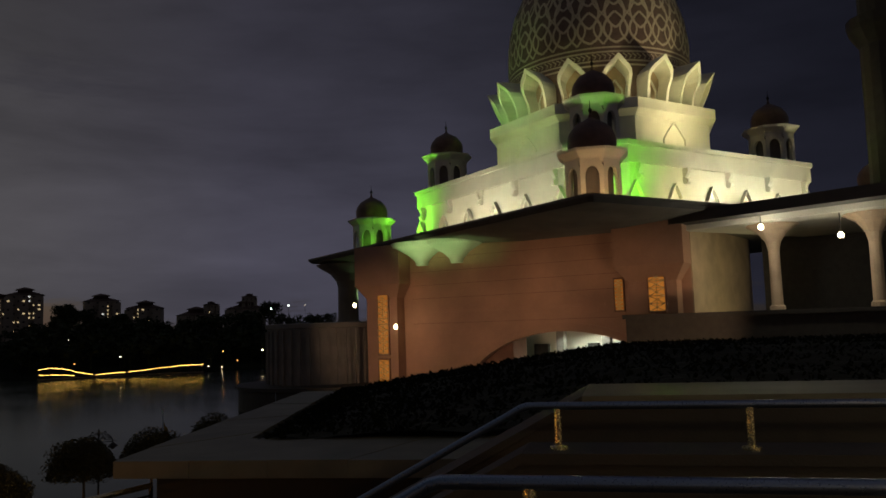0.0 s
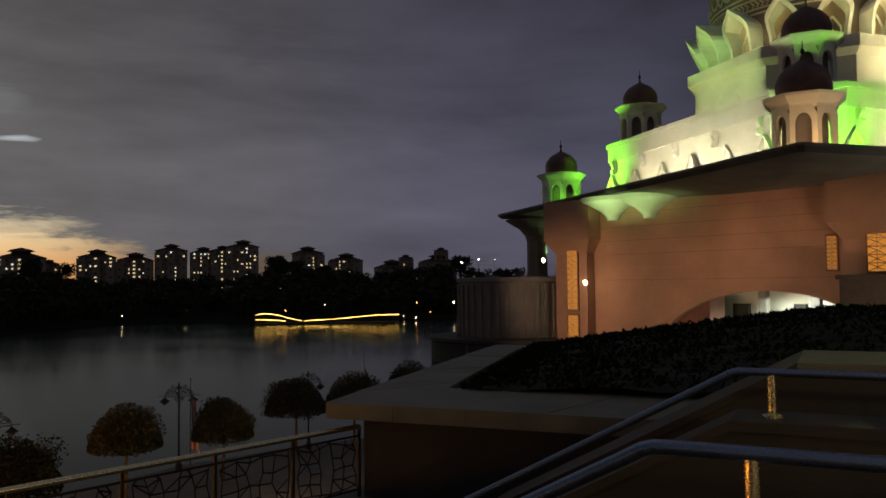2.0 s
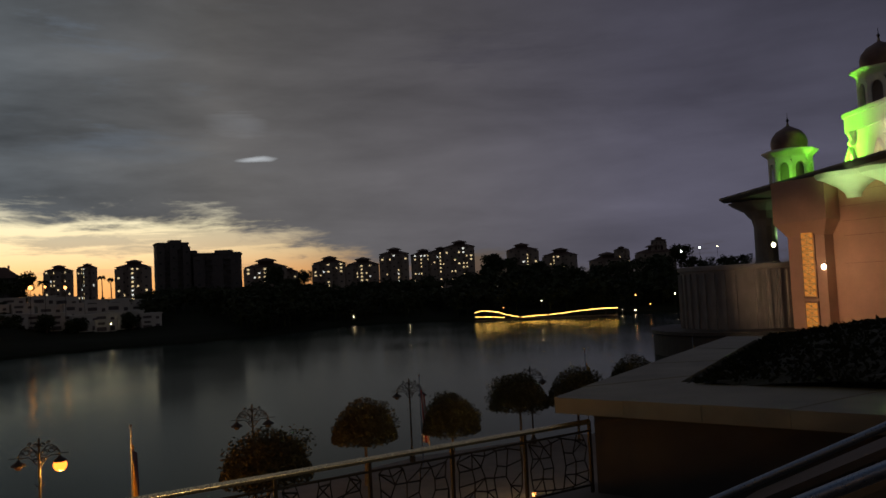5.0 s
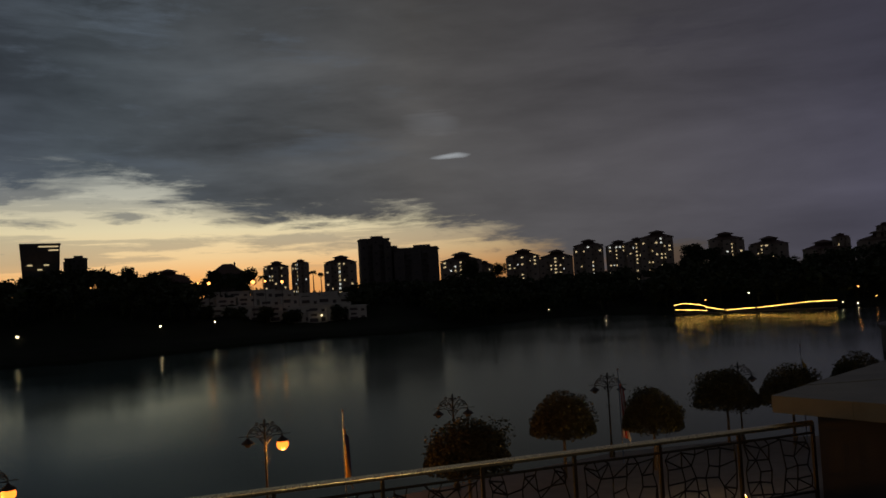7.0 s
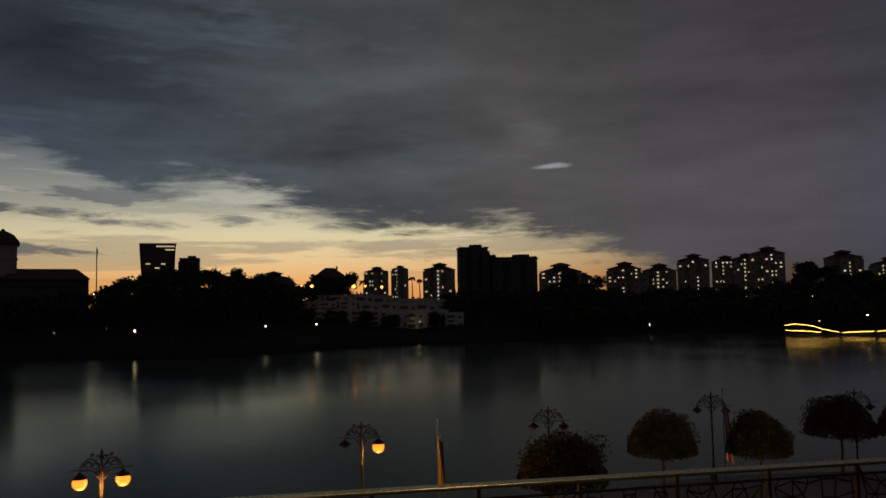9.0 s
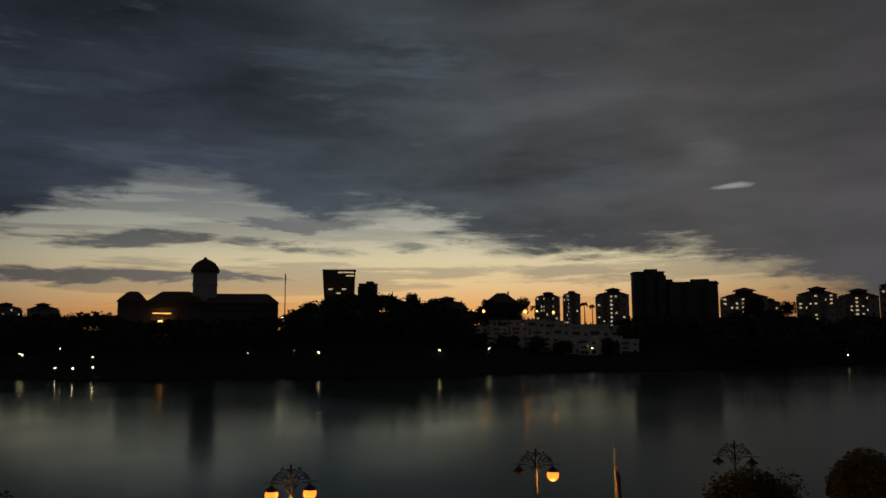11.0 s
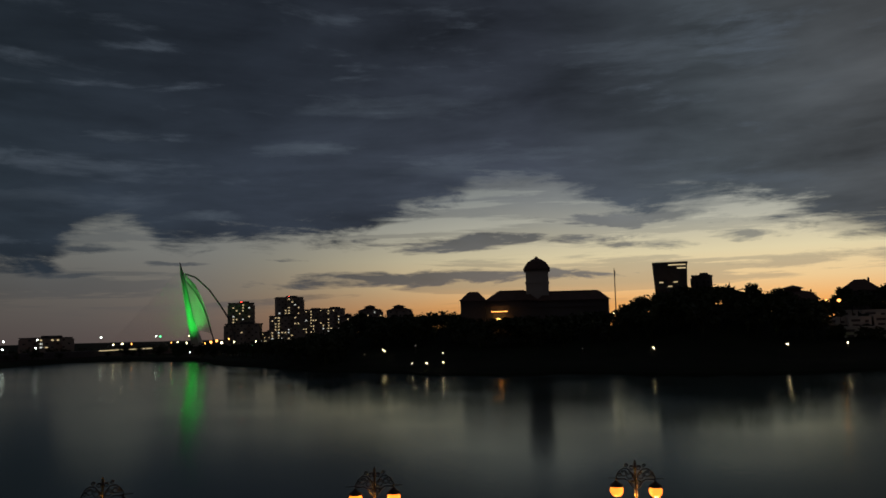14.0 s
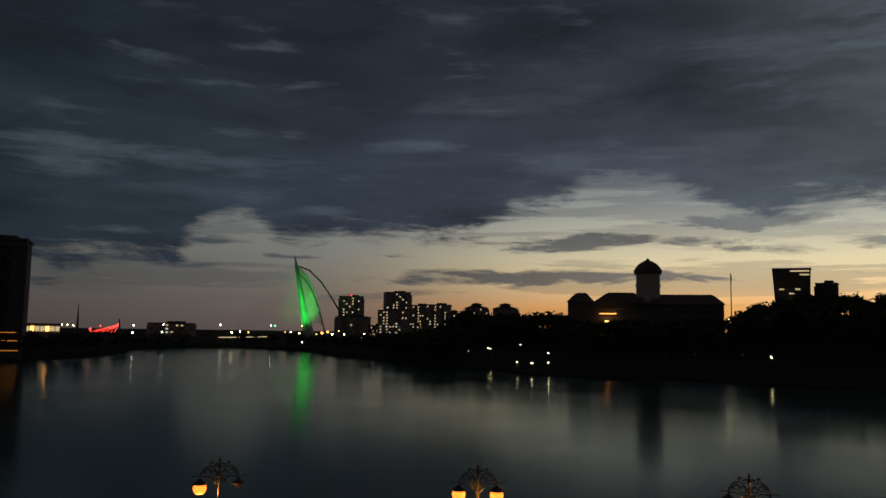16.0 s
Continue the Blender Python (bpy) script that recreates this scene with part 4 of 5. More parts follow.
flood(diag(1.5, 58.5, 30.0), diag(0, 50, 34), 1600, (1.0, 0.60, 0.25), 110)


# ---------------------------------------------------------------- landing, stairs, rails and planter
LZ = 12.4                                   # landing
TZ = 10.6                                   # terrace at the foot of the flight
DX = Vector((-0.975, 0.222, 0)).normalized()  # down the flight
DY = Vector((0.222, 0.975, 0))              # across it, away from the eye

landing = part("floor", Geo().prism([(0.3, -14), (30, -14), (30, 5.5), (0.75, 6.9), (-0.1, 3.2), (-1.2, -1.2), (-1.2, -14)][::1], 1.5, LZ), M_PAVE)
tagged(landing, "stone-paved landing above the stairs", "landing", kind="structure")
terrace = part("terrace_floor", Geo().prism([(-10.3, 2.2), (-10.3, -9.0), (-1.2, -9.0), (-1.2, -1.2), (3.0, 12.0), (-4.5, 13.6)], 1.5, TZ), M_PAVE)
tagged(terrace, "lower paved terrace below the stairs", "terrace", kind="structure")


def rail(name, start, run, label, first, lift):
    """A tube handrail: level along the landing, then down the flight, on short posts."""
    t = thing(name, label, "handrail", "stair rails")
    s = Vector((start[0], start[1], 0))
    a = s - DX * run
    pts = [(a.x, a.y, 13.35)]
    for k in range(6):
        q = -0.12 + 0.048 * k
        p = s + DX * q
        pts.append((p.x, p.y, 13.35 - (0 if q < 0 else q * 0.54) - 0.02 * max(0, q + 0.12)))
    e = s + DX * 3.4
    pts.append((e.x, e.y, 13.35 - 3.4 * 0.54))
    part("tube", Geo().tube([(a_, b_, c_ - 0.02 + lift) for a_, b_, c_ in pts], 0.031, 14), M_STEEL, t, smooth=True)
    # posts are coloured gold in place of the lamplight on them
    for k in range(8):
        d = first + 1.42 * k
        if d > run:
            break
        p = s - DX * d
        q = part("post", Geo().lathe([(0.07, 0), (0.07, 0.02), (0.029, 0.03), (0.029, 0.31)], 12, (p.x, p.y, 13.0)), M_GOLDTONE, t, smooth=True)
    for d in (3.2,):
        p = s + DX * d
        part("post", Geo().lathe([(0.07, 0), (0.07, 0.02), (0.029, 0.03), (0.029, 0.34)], 12, (p.x, p.y, 13.0 - d * 0.54)), M_GOLDTONE, t, smooth=True)
    return t


rail("stair_handrail", (0.60, 6.70), 9.0, "brushed steel handrail on short posts along a low wall", 0.26, 0.0)
rail("stair_handrail", (-0.07, 3.78), 9.0, "brushed steel handrail on short posts beside the landing", 0.40, 0.0)


def string_wall(name, start, run, width, top, label):
    """A low stone wall under a rail: level, then sloping with the flight, with a coping."""
    s = Vector((start[0], start[1], 0))
    t = thing(name, label, "low wall", "stair walls")
    # narrow and sloping copings take the wall's dark tone in place of shade
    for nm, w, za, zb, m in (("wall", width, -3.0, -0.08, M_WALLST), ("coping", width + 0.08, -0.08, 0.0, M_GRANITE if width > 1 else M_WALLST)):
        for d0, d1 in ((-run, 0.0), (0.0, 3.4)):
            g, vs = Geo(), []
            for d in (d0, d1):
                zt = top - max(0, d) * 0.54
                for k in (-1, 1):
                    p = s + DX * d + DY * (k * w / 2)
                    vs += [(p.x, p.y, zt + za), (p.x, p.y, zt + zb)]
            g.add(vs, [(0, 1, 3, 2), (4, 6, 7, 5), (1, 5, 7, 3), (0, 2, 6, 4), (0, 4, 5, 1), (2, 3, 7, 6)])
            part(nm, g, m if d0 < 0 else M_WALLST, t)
    return t


string_wall("stair_wall", (0.60, 6.75), 9.0, 0.5, 13.0, "low stone wall beside the stairs carrying a steel rail")
string_wall("stair_wall", (-0.07, 3.80), 9.0, 0.5, 13.0, "low stone wall beside the stairs carrying a steel rail")
string_wall("planter_wall", (1.45, 8.75), 12.0, 1.4, 13.27, "broad granite ledge of the planting bed")

# flight of steps between the rails
flight = thing("stairs", "flight of granite steps going down to the terrace", "stairs", kind="structure")
o = Vector((0.28, 5.25, 0))
step = Geo().box((0, 0, 0), (0.34, 2.5, 0.17))
step.box((0.0, 0, 0.09), (0.36, 2.52, 0.03))
sm = step.mesh("step", M_GRANITE)
for k in range(10):
    ob = part("step", sm, None, flight)
    p = o + DX * (0.16 + 0.32 * k)
    ob.matrix_world = Matrix.Translation((p.x, p.y, LZ - 0.09 - 0.18 * (k + 0.5))) @ Matrix.Rotation(math.atan2(DX.y, DX.x), 4, "Z")

# planter with a broad coping, its corner by the lake
plant = thing("planter", "large stone planter with a broad granite coping", "planter", kind="structure")
CO = [(-4.98, 12.22), (8.0, 10.25), (8.0, 24.2), (-4.4, 24.5)]
CI = [(-3.45, 14.3), (8.0, 12.5), (8.0, 22.8), (-3.45, 23.1)]
WO = [(-4.45, 12.55), (8.0, 10.65), (8.0, 23.9), (-3.9, 24.2)]
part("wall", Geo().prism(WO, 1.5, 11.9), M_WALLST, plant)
for i in range(4):
    j = (i + 1) % 4
    a0, a1, b0, b1 = (Vector((*p, 0)) for p in (CO[i], CO[j], CI[i], CI[j]))
    n = max(2, round((a1 - a0).length / 1.25))
    for k in range(n):
        e = 0.004 / (a1 - a0).length * n
        q0, q1 = (k + e) / n, (k + 1 - e) / n
        part("coping_slab", Geo().prism([a0.lerp(a1, q0), a0.lerp(a1, q1), b0.lerp(b1, q1), b0.lerp(b1, q0)], 11.9, 12.15 + 0.004 * ((k * 7) % 3)), M_GRANITE, plant)


def bed_z(x, y):
    return 12.16 + 1.12 * min(1, max(0, (x + 2.9) / 8.0)) ** 0.85 * min(1, max(0.0, (y - 12.0) / 7.0))


rnd = random.Random(11)
geo = Geo()
BX, BY = 46, 40
for i in range(BX):
    for j in range(BY):
        x = -3.3 + 40 * (i / (BX - 1)) ** 1.4
        ylo = 14.0 - 0.167 * (x + 2.9) if x < 8 else 12.2 - 0.1 * (x - 8)
        y = ylo + (24.5 - ylo) * j / (BY - 1)
        geo.v.append((x, y, bed_z(x, y) + rnd.uniform(-0.06, 0.05)))
geo.f += [(i * BY + j, (i + 1) * BY + j, (i + 1) * BY + j + 1, i * BY + j + 1) for i in range(BX - 1) for j in range(BY - 1)]
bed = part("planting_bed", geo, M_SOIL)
tagged(bed, "dark sloping bed of low planting", "planting bed", kind="structure")
geo = Geo()
for i in range(9000):
    x = -3.15 + 30 * rnd.random() ** 1.6
    ylo = 14.1 - 0.167 * (x + 2.9) if x < 8 else 12.4
    y = rnd.uniform(ylo, 24.4)
    z = bed_z(x, y)
    a = rnd.uniform(0, 6.283)
    h, w = rnd.uniform(0.04, 0.13), rnd.uniform(0.02, 0.05)
    lx, ly = rnd.uniform(-0.08, 0.08), rnd.uniform(-0.08, 0.08)
    geo.add([(x - w * math.cos(a), y - w * math.sin(a), z - 0.02), (x + w * math.cos(a), y + w * math.sin(a), z - 0.02), (x + lx + w * 1.6, y + ly, z + h * 0.6), (x + lx * 1.6, y + ly * 1.6, z + h)], [(0, 1, 2, 3)])
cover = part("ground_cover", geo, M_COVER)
tagged(cover, "dark low leaves covering the planting bed", "plants", kind="stuff")

# terrace balustrade with a tangled lattice under a tube coloured gold for lamplight
RA, RE = Vector((-10.2, 2.15, 0)), Vector((-4.54, 12.55, 0))
RD = (RE - RA).normalized()
bal = thing("balustrade", "tube rail coloured gold for lamplight over an iron lattice of crossing bars", "balustrade")
RL = (RE - RA).length
part("tube", Geo().tube([(RA.x, RA.y, 11.76), (RE.x, RE.y, 11.725)], 0.042, 16), M_GOLDTONE, bal, smooth=True)
for z in (11.58, 10.72):
    part("rail_bar", Geo().tube([(RA.x, RA.y, z), (RE.x, RE.y, z)], 0.018, 8), M_LATT, bal)
nP = 9
for k in range(nP + 1):
    p = RA + RD * (RL * k / nP)
    part("post", Geo().box((p.x, p.y, 11.165), (0.045, 0.045, 1.13), math.degrees(math.atan2(RD.y, RD.x))), M_LATT, bal)
rnd = random.Random(3)
for k in range(nP):
    g = Geo()
    s0, s1 = RL * k / nP, RL * (k + 1) / nP
    cells = [(s0 + (s1 - s0) * (i + rnd.uniform(0.25, 0.75)) / 6, 10.72 + 0.86 * (j + rnd.uniform(0.2, 0.8)) / 5) for i in range(6) for j in range(5)]
    for i, (sa, za) in enumerate(cells):
        near = sorted(cells, key=lambda q: (q[0] - sa) ** 2 + (q[1] - za) ** 2)[1:4]
        for sb, zb in near:
            a, b = RA + RD * sa, RA + RD * sb
            g.tube([(a.x, a.y, za), (b.x, b.y, zb)], 0.011, 4, cap=False)
        if i % 5 in (0, 4):
            a, b = RA + RD * sa, RA + RD * (sa + rnd.uniform(-0.1, 0.1))
            g.tube([(a.x, a.y, za), (b.x, b.y, 10.72 if i % 5 == 0 else 11.58)], 0.011, 4, cap=False)
    part("lattice_panel", g, M_LATT, bal, "dark iron lattice of crossing bars")


# ---------------------------------------------------------------- street lamps on the promenade
def street_lamp(place, rz, lit, power=1000, tint=(1.0, 0.38, 0.055)):
    """A cast post with two scrolled arms, each with a hanging bell lantern; lit: which of the two burn."""
    t = thing("street_lamp", "black cast-iron street lamp with two hanging lanterns" + (", lit orange" if any(lit) else ", unlit"), "street lamp", "promenade lamps", place=place, rz=rz)
    part("post", Geo().lathe([(0.22, 0), (0.22, 0.35), (0.14, 0.5), (0.10, 0.9), (0.07, 1.2), (0.055, 4.2), (0.09, 4.3), (0.06, 4.45), (0.05, 5.5), (0.10, 5.6), (0.05, 5.7), (0.07, 5.85), (0.02, 6.0)], 12), M_IRON, t, smooth=True)
    for sx, on in ((-1, lit[0]), (1, lit[1])):
        g = Geo()
        arch_ = [(0.04, 5.0), (0.16, 5.34), (0.36, 5.56), (0.58, 5.58), (0.78, 5.44), (0.91, 5.22), (0.93, 5.02)]
        g.tube([(sx * x, 0, z) for x, z in arch_], 0.034, 6)
        g.tube([(sx * x, 0, z) for x, z in ((0.05, 4.6), (0.2, 4.75), (0.34, 4.98), (0.52, 5.08), (0.7, 5.06), (0.93, 5.04))], 0.026, 6)
        g.tube([(sx * x, 0, z) for x, z in ((0.6, 5.06), (0.95, 5.10), (1.36, 5.10))], 0.02, 5)
        for cx, cz, r in ((0.26, 5.22, 0.19), (0.56, 5.32, 0.17), (0.16, 5.62, 0.12), (0.78, 5.26, 0.10), (0.17, 4.90, 0.11), (0.42, 5.72, 0.09)):
            g.tube([(sx * cx + r * (1 - 0.55 * q) * math.cos(9 * q), 0, cz + r * (1 - 0.55 * q) * math.sin(9 * q)) for q in [i / 16 for i in range(17)]], 0.024, 5)
        part("arm", g, M_IRON, t)
        part("bracket_scroll", Geo().tube([(sx * 0.02, 0, 3.55), (sx * 0.16, 0, 3.62), (sx * 0.22, 0, 3.75)], 0.02, 5), M_IRON, t)
        ln = part("lantern", Geo().lathe([(0.34, 4.70), (0.35, 4.73), (0.25, 4.83), (0.12, 4.91), (0.09, 4.96), (0.03, 5.0), (0.02, 5.06)], 14, (sx * 0.93, 0, 0)), M_IRON, t, smooth=True)
        part("globe", Geo().lathe([(0.02, 4.20), (0.20, 4.25), (0.31, 4.40), (0.33, 4.56), (0.27, 4.72)] if on else [(0.02, 4.50), (0.10, 4.52), (0.17, 4.60), (0.2, 4.72)], 14, (sx * 0.93, 0, 0)), M_SODIUM if on else M_GLOBE, ln, "glowing orange globe" if on else "unlit smoky globe", True)
        if on:
            p = Matrix.Rotation(radians(rz), 4, "Z") @ Vector((sx * 0.93, 0, 4.0))
            lamp("lantern_light", "POINT", Vector(place) + p, power, tint, size=0.2)
    return t


M_GLOBE = material("smoked_lamp_globe", (0.07, 0.052, 0.036), 0.3, vary=0.1, scale=4, bump=0.0)
PZ = 1.5
# two unseen lamps added on the landing to light the rails and balustrade
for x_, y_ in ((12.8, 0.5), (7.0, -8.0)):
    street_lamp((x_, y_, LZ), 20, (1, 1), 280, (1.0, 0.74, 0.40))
for yv, d, lit in ((128, 47, (0, 1)), (110.1, 42.1, (1, 0)), (92.2, 39.8, (1, 1)), (74.0, 40.9, (1, 1)), (56.8, 45.1, (0, 1)), (43.45, 50.0, (0, 0)), (32.35, 58.0, (0, 0)), (23.6, 62.6, (0, 0))):
    p = at(yv, d, PZ)
    street_lamp(p, yv, lit)


# bollards added to light the paving; no fitting of this form is known
def bollard_light(place):
    t = thing("bollard_light", "short added bollard with a warm lamp to light the promenade paving", "bollard", "promenade bollards", place=place)
    part("post", Geo().lathe([(0.12, 0), (0.12, 0.05), (0.09, 0.08), (0.09, 0.62)], 10), M_IRON, t)
    part("lens", Geo().lathe([(0.085, 0.62), (0.10, 0.66), (0.10, 0.78), (0.085, 0.80)], 10), M_LAMPO, t, "warm glowing lens")
    part("cap", Geo().lathe([(0.13, 0.80), (0.13, 0.84), (0.03, 0.9)], 10), M_IRON, t)
    lamp("bollard_glow", "POINT", Vector(place) + Vector((0, 0, 1.0)), 200, (1.0, 0.66, 0.28), size=0.1)


for yv, d in ((23.8, 45.0), (26.8, 43.0), (29.6, 42.0)):
    bollard_light(at(yv, d, PZ))


def round_tree(place, h, r, seed, label="clipped round promenade tree, dark against the water"):
    rn_ = random.Random(seed)
    t = thing("tree", label, "tree", "promenade trees", place=place)
    part("trunk", Geo().tube([(0, 0, -0.1), (0.05, 0.03, h * 0.3), (0, 0.05, h * 0.62)], [0.13, 0.10, 0.07], 8), M_BARK, t, smooth=True)
    g = Geo()
    for k in range(7):
        a = 6.283 * k / 7 + rn_.uniform(-0.3, 0.3)
        g.tube([(0, 0.03, h * 0.42 + 0.1 * (k % 3)), (r * 0.3 * math.cos(a), r * 0.3 * math.sin(a), h * 0.58), (r * 0.72 * math.cos(a), r * 0.72 * math.sin(a), h * rn_.uniform(0.62, 0.8))], [0.05, 0.035, 0.015], 5)
    part("limbs", g, M_BARK, t)
    g = Geo()
    leaf_crown(g, (0, 0, h * 0.70), r, h * 0.31, 5200, 0.10, rn_, 16)
    for i in range(11000):
        a, q = rn_.uniform(0, 6.283), rn_.random() ** 0.5
        z = h * 0.66 + h * 0.34 * math.sqrt(max(0, 1 - q * q)) * rn_.uniform(-0.35, 1.0) - 0.14 * h * q * q
        p = Vector((r * q * math.cos(a), r * q * math.sin(a), z))
        d1 = Vector((rn_.gauss(0, 1), rn_.gauss(0, 1), rn_.gauss(0, 0.6))).normalized()
        d2 = d1.cross(Vector((rn_.gauss(0, 1), rn_.gauss(0, 1), rn_.gauss(0, 1)))).normalized()
        s = rn_.uniform(0.05, 0.115)
        g.add([p - d1 * s, p - d2 * s * 0.5, p + d1 * s, p + d2 * s * 0.5], [(0, 1, 2, 3)])
    part("crown", g, M_LEAFP, t)
    return t


for i, (yv, d, top, w) in enumerate(((42.6, 43.0, -9.0, 6.4), (35.7, 52.0, -7.5, 4.7), (29.45, 54.0, -7.5, 4.2), (24.5, 62.0, -6.3, 4.3), (20.4, 62.5, -6.0, 4.2), (16.3, 67.0, -5.3, 3.8))):
    h = EYE + d * math.tan(radians(top)) - PZ
    round_tree(at(yv, d, PZ), h, d * math.tan(radians(w / 2)), 20 + i)


def flag_pole(place, top, colours, droop, label):
    t = thing("flagpole", label, "flagpole", "promenade flags", place=place)
    part("pole", Geo().tube([(0, 0, 0), (0, 0, top)], [0.05, 0.03], 8), M_STEEL, t)
    part("pole_cap", Geo().lathe([(0.02, top), (0.09, top + 0.06), (0.02, top + 0.16)], 8), M_GLOBE, t)
    n = len(colours)
    h = droop
    for k, m in enumerate(colours):
        g = Geo()
        R, C = 9, 5
        for i in range(R):
            for j in range(C):
                f0, f1 = k / n, (k + 1) / n
                q = f0 + (f1 - f0) * j / (C - 1)
                v = i / (R - 1)
                x = 0.05 + 0.62 * q * (0.5 + 0.6 * v)
                z = top - 0.9 - h * v - 0.5 * q * (1 - 0.4 * v)
                g.v.append((x, 0.10 * math.sin(9 * q + 3 * v), z))
        g.f += [(i * C + j, i * C + j + 1, (i + 1) * C + j + 1, (i + 1) * C + j) for i in range(R - 1) for j in range(C - 1)]
        part("flag_cloth", g, m, t, smooth=True)
    return t


M_FY = material("yellow_flag_cloth", (0.30, 0.19, 0.03), 0.9, vary=0.15, scale=3)
M_FR = material("red_flag_cloth", (0.42, 0.05, 0.04), 0.9, vary=0.15, scale=3)
M_FW = material("white_flag_cloth", (0.62, 0.55, 0.5), 0.9, vary=0.1, scale=3)
M_FB = material("navy_flag_cloth", (0.03, 0.03, 0.09), 0.9, vary=0.15, scale=3)
for yv, d, el, cols, dr in ((51.35, 45.5, -8.2, (M_FY, M_FB), 3.0), (31.6, 56, -6.3, (M_FR, M_FW, M_FR, M_FW, M_FR, M_FW), 3.6), (19.65, 63.5, -5.0, (M_FY,), 1.7), (12.2, 92, -4.25, (M_FY,), 2.6)):
    top = EYE + d * math.tan(radians(el)) - PZ
    flag_pole(at(yv, d, PZ), top, cols, dr, "slim flagpole with a limp flag hanging by the water")


# ---------------------------------------------------------------- the far shore's buildings
rnd = random.Random(8)
win_meshes = {}


def window_mesh(w, h, mat):
    key = (round(w, 2), round(h, 2), mat.name)
    if key not in win_meshes:
        win_meshes[key] = Geo().box((0, 0, 0), (w, 0.24, h)).mesh("window", mat)
    return win_meshes[key]


def apartment(yv, dist, width, top_el, base_z, lit=0.3, style="hip", floors=None, label="", cols=None, mat=None, depth=None, warm=M_WIN):
    """A block of flats: a body with bays, bands, a hipped or flat roof with a lantern, and its windows."""
    mat = mat or M_FLAT
    w = dist * math.tan(radians(width / 2)) * 2.25
    top = EYE + dist * math.tan(radians(top_el))
    h = top - base_z
    t = thing("apartment_building", label or "distant block of flats with some lit windows at dusk", "apartment building", "far blocks", place=at(yv, dist, base_z), rz=yv + rnd.uniform(-12, 12))
    d = depth or w * 0.7
    body_h = h - (w * 0.22 if style == "hip" else 1.5)
    g = Geo()
    g.box((0, 0, body_h / 2), (w * 0.86, d, body_h))
    for k in (-1, 0, 1):
        g.box((k * w * 0.36, -d / 2 - 0.6, body_h * 0.48), (w * 0.22, 2.4, body_h * 0.96))
    part("wall", g, mat, t)
    if style == "hip":
        g = Geo()
        e = w * 0.48
        zt = h
        g.add([(-e, -d / 2 - 1.5, body_h), (e, -d / 2 - 1.5, body_h), (e, d / 2 + 1, body_h), (-e, d / 2 + 1, body_h), (-w * 0.2, 0, body_h + w * 0.10), (w * 0.2, 0, body_h + w * 0.10)], [(3, 2, 1, 0), (0, 1, 5, 4), (2, 3, 4, 5), (1, 2, 5), (3, 0, 4)])
        part("roof", g, M_TILE, t)
        part("roof_lantern", Geo().box((0, 0, body_h + w * 0.09), (w * 0.34, d * 0.5, w * 0.10)).lathe([(w * 0.27, body_h + w * 0.14), (w * 0.22, body_h + w * 0.17), (w * 0.06, h - w * 0.01), (w * 0.02, h)], 8, turn=math.pi / 8), M_TILE, t)
    else:
        part("roof", Geo().box((0, 0, body_h + 0.5), (w * 0.9, d + 1, 1.0)).box((w * 0.1, 0, body_h + 1.5), (w * 0.35, d * 0.5, 2.4)), M_FLATD, t)
    n = floors or max(4, int(body_h / 3.1))
    cols = cols or 7
    fh = body_h / n
    band = Geo().box((0, 0, 0), (w * 0.92, 2.2, 0.3)).mesh("floor_band", mat)
    for i in range(1, n):
        part("floor_band", band, None, t).matrix_basis = Matrix.Translation((0, -d / 2 - 0.9, i * fh))
    stair = rnd.choice((2, 3, 4))
    for i in range(1, n):
        for j in range(cols):
            on = rnd.random() < (0.75 if j == stair and lit > 0.15 else lit * 0.55)
            if not on and (i + j) % 2:
                continue
            m = warm if on and rnd.random() < 0.8 else (M_WINC if on else M_GLASSD)
            x = w * 0.86 * ((j + 0.5) / cols - 0.5)
            yy = -d / 2 - (1.95 if abs(abs(x) - w * 0.36) < w * 0.11 or abs(x) < w * 0.11 else 0.15)
            o = part("window", window_mesh(w * 0.86 / cols * 0.46, fh * 0.38, m), None, t)
            o.matrix_basis = Matrix.Translation((x, yy, (i + 0.5) * fh))
    return t


for yv, wd, el, lit in ((37.7, 2.2, 2.7, 0.34), (35.3, 2.2, 2.5, 0.28), (33.0, 2.0, 3.1, 0.34), (30.9, 1.7, 2.9, 0.45), (29.6, 1.5, 3.0, 0.40), (28.2, 2.1, 3.4, 0.3), (23.7, 2.1, 2.95, 0.3), (20.9, 2.2, 2.45, 0.22)):
    apartment(yv, 720, wd, el, 10, lit)
for yv, wd, el, lit in ((17.6, 2.4, 1.95, 0.03), (16.6, 1.0, 2.3, 0.03), (14.2, 2.6, 2.35, 0.1), (14.0, 1.0, 2.8, 0.05)):
    apartment(yv, 520, wd, el, 14, lit)
for yv, wd, el, lit in ((42.2, 2.8, 2.75, 0.25), (40.6, 1.2, 2.0, 0.1), (51.0, 2.1, 2.95, 0.26), (55.6, 1.6, 2.75, 0.3), (53.9, 1.1, 2.8, 0.3), (63.0, 2.4, 2.5, 0.12)):
    apartment(yv, 680, wd, el, 12, lit)
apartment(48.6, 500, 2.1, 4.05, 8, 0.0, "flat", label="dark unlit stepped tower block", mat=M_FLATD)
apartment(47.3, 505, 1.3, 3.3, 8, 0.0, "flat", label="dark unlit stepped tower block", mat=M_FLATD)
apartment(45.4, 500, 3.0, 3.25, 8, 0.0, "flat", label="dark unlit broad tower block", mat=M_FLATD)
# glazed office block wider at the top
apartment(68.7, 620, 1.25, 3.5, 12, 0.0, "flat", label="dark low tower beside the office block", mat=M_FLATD)
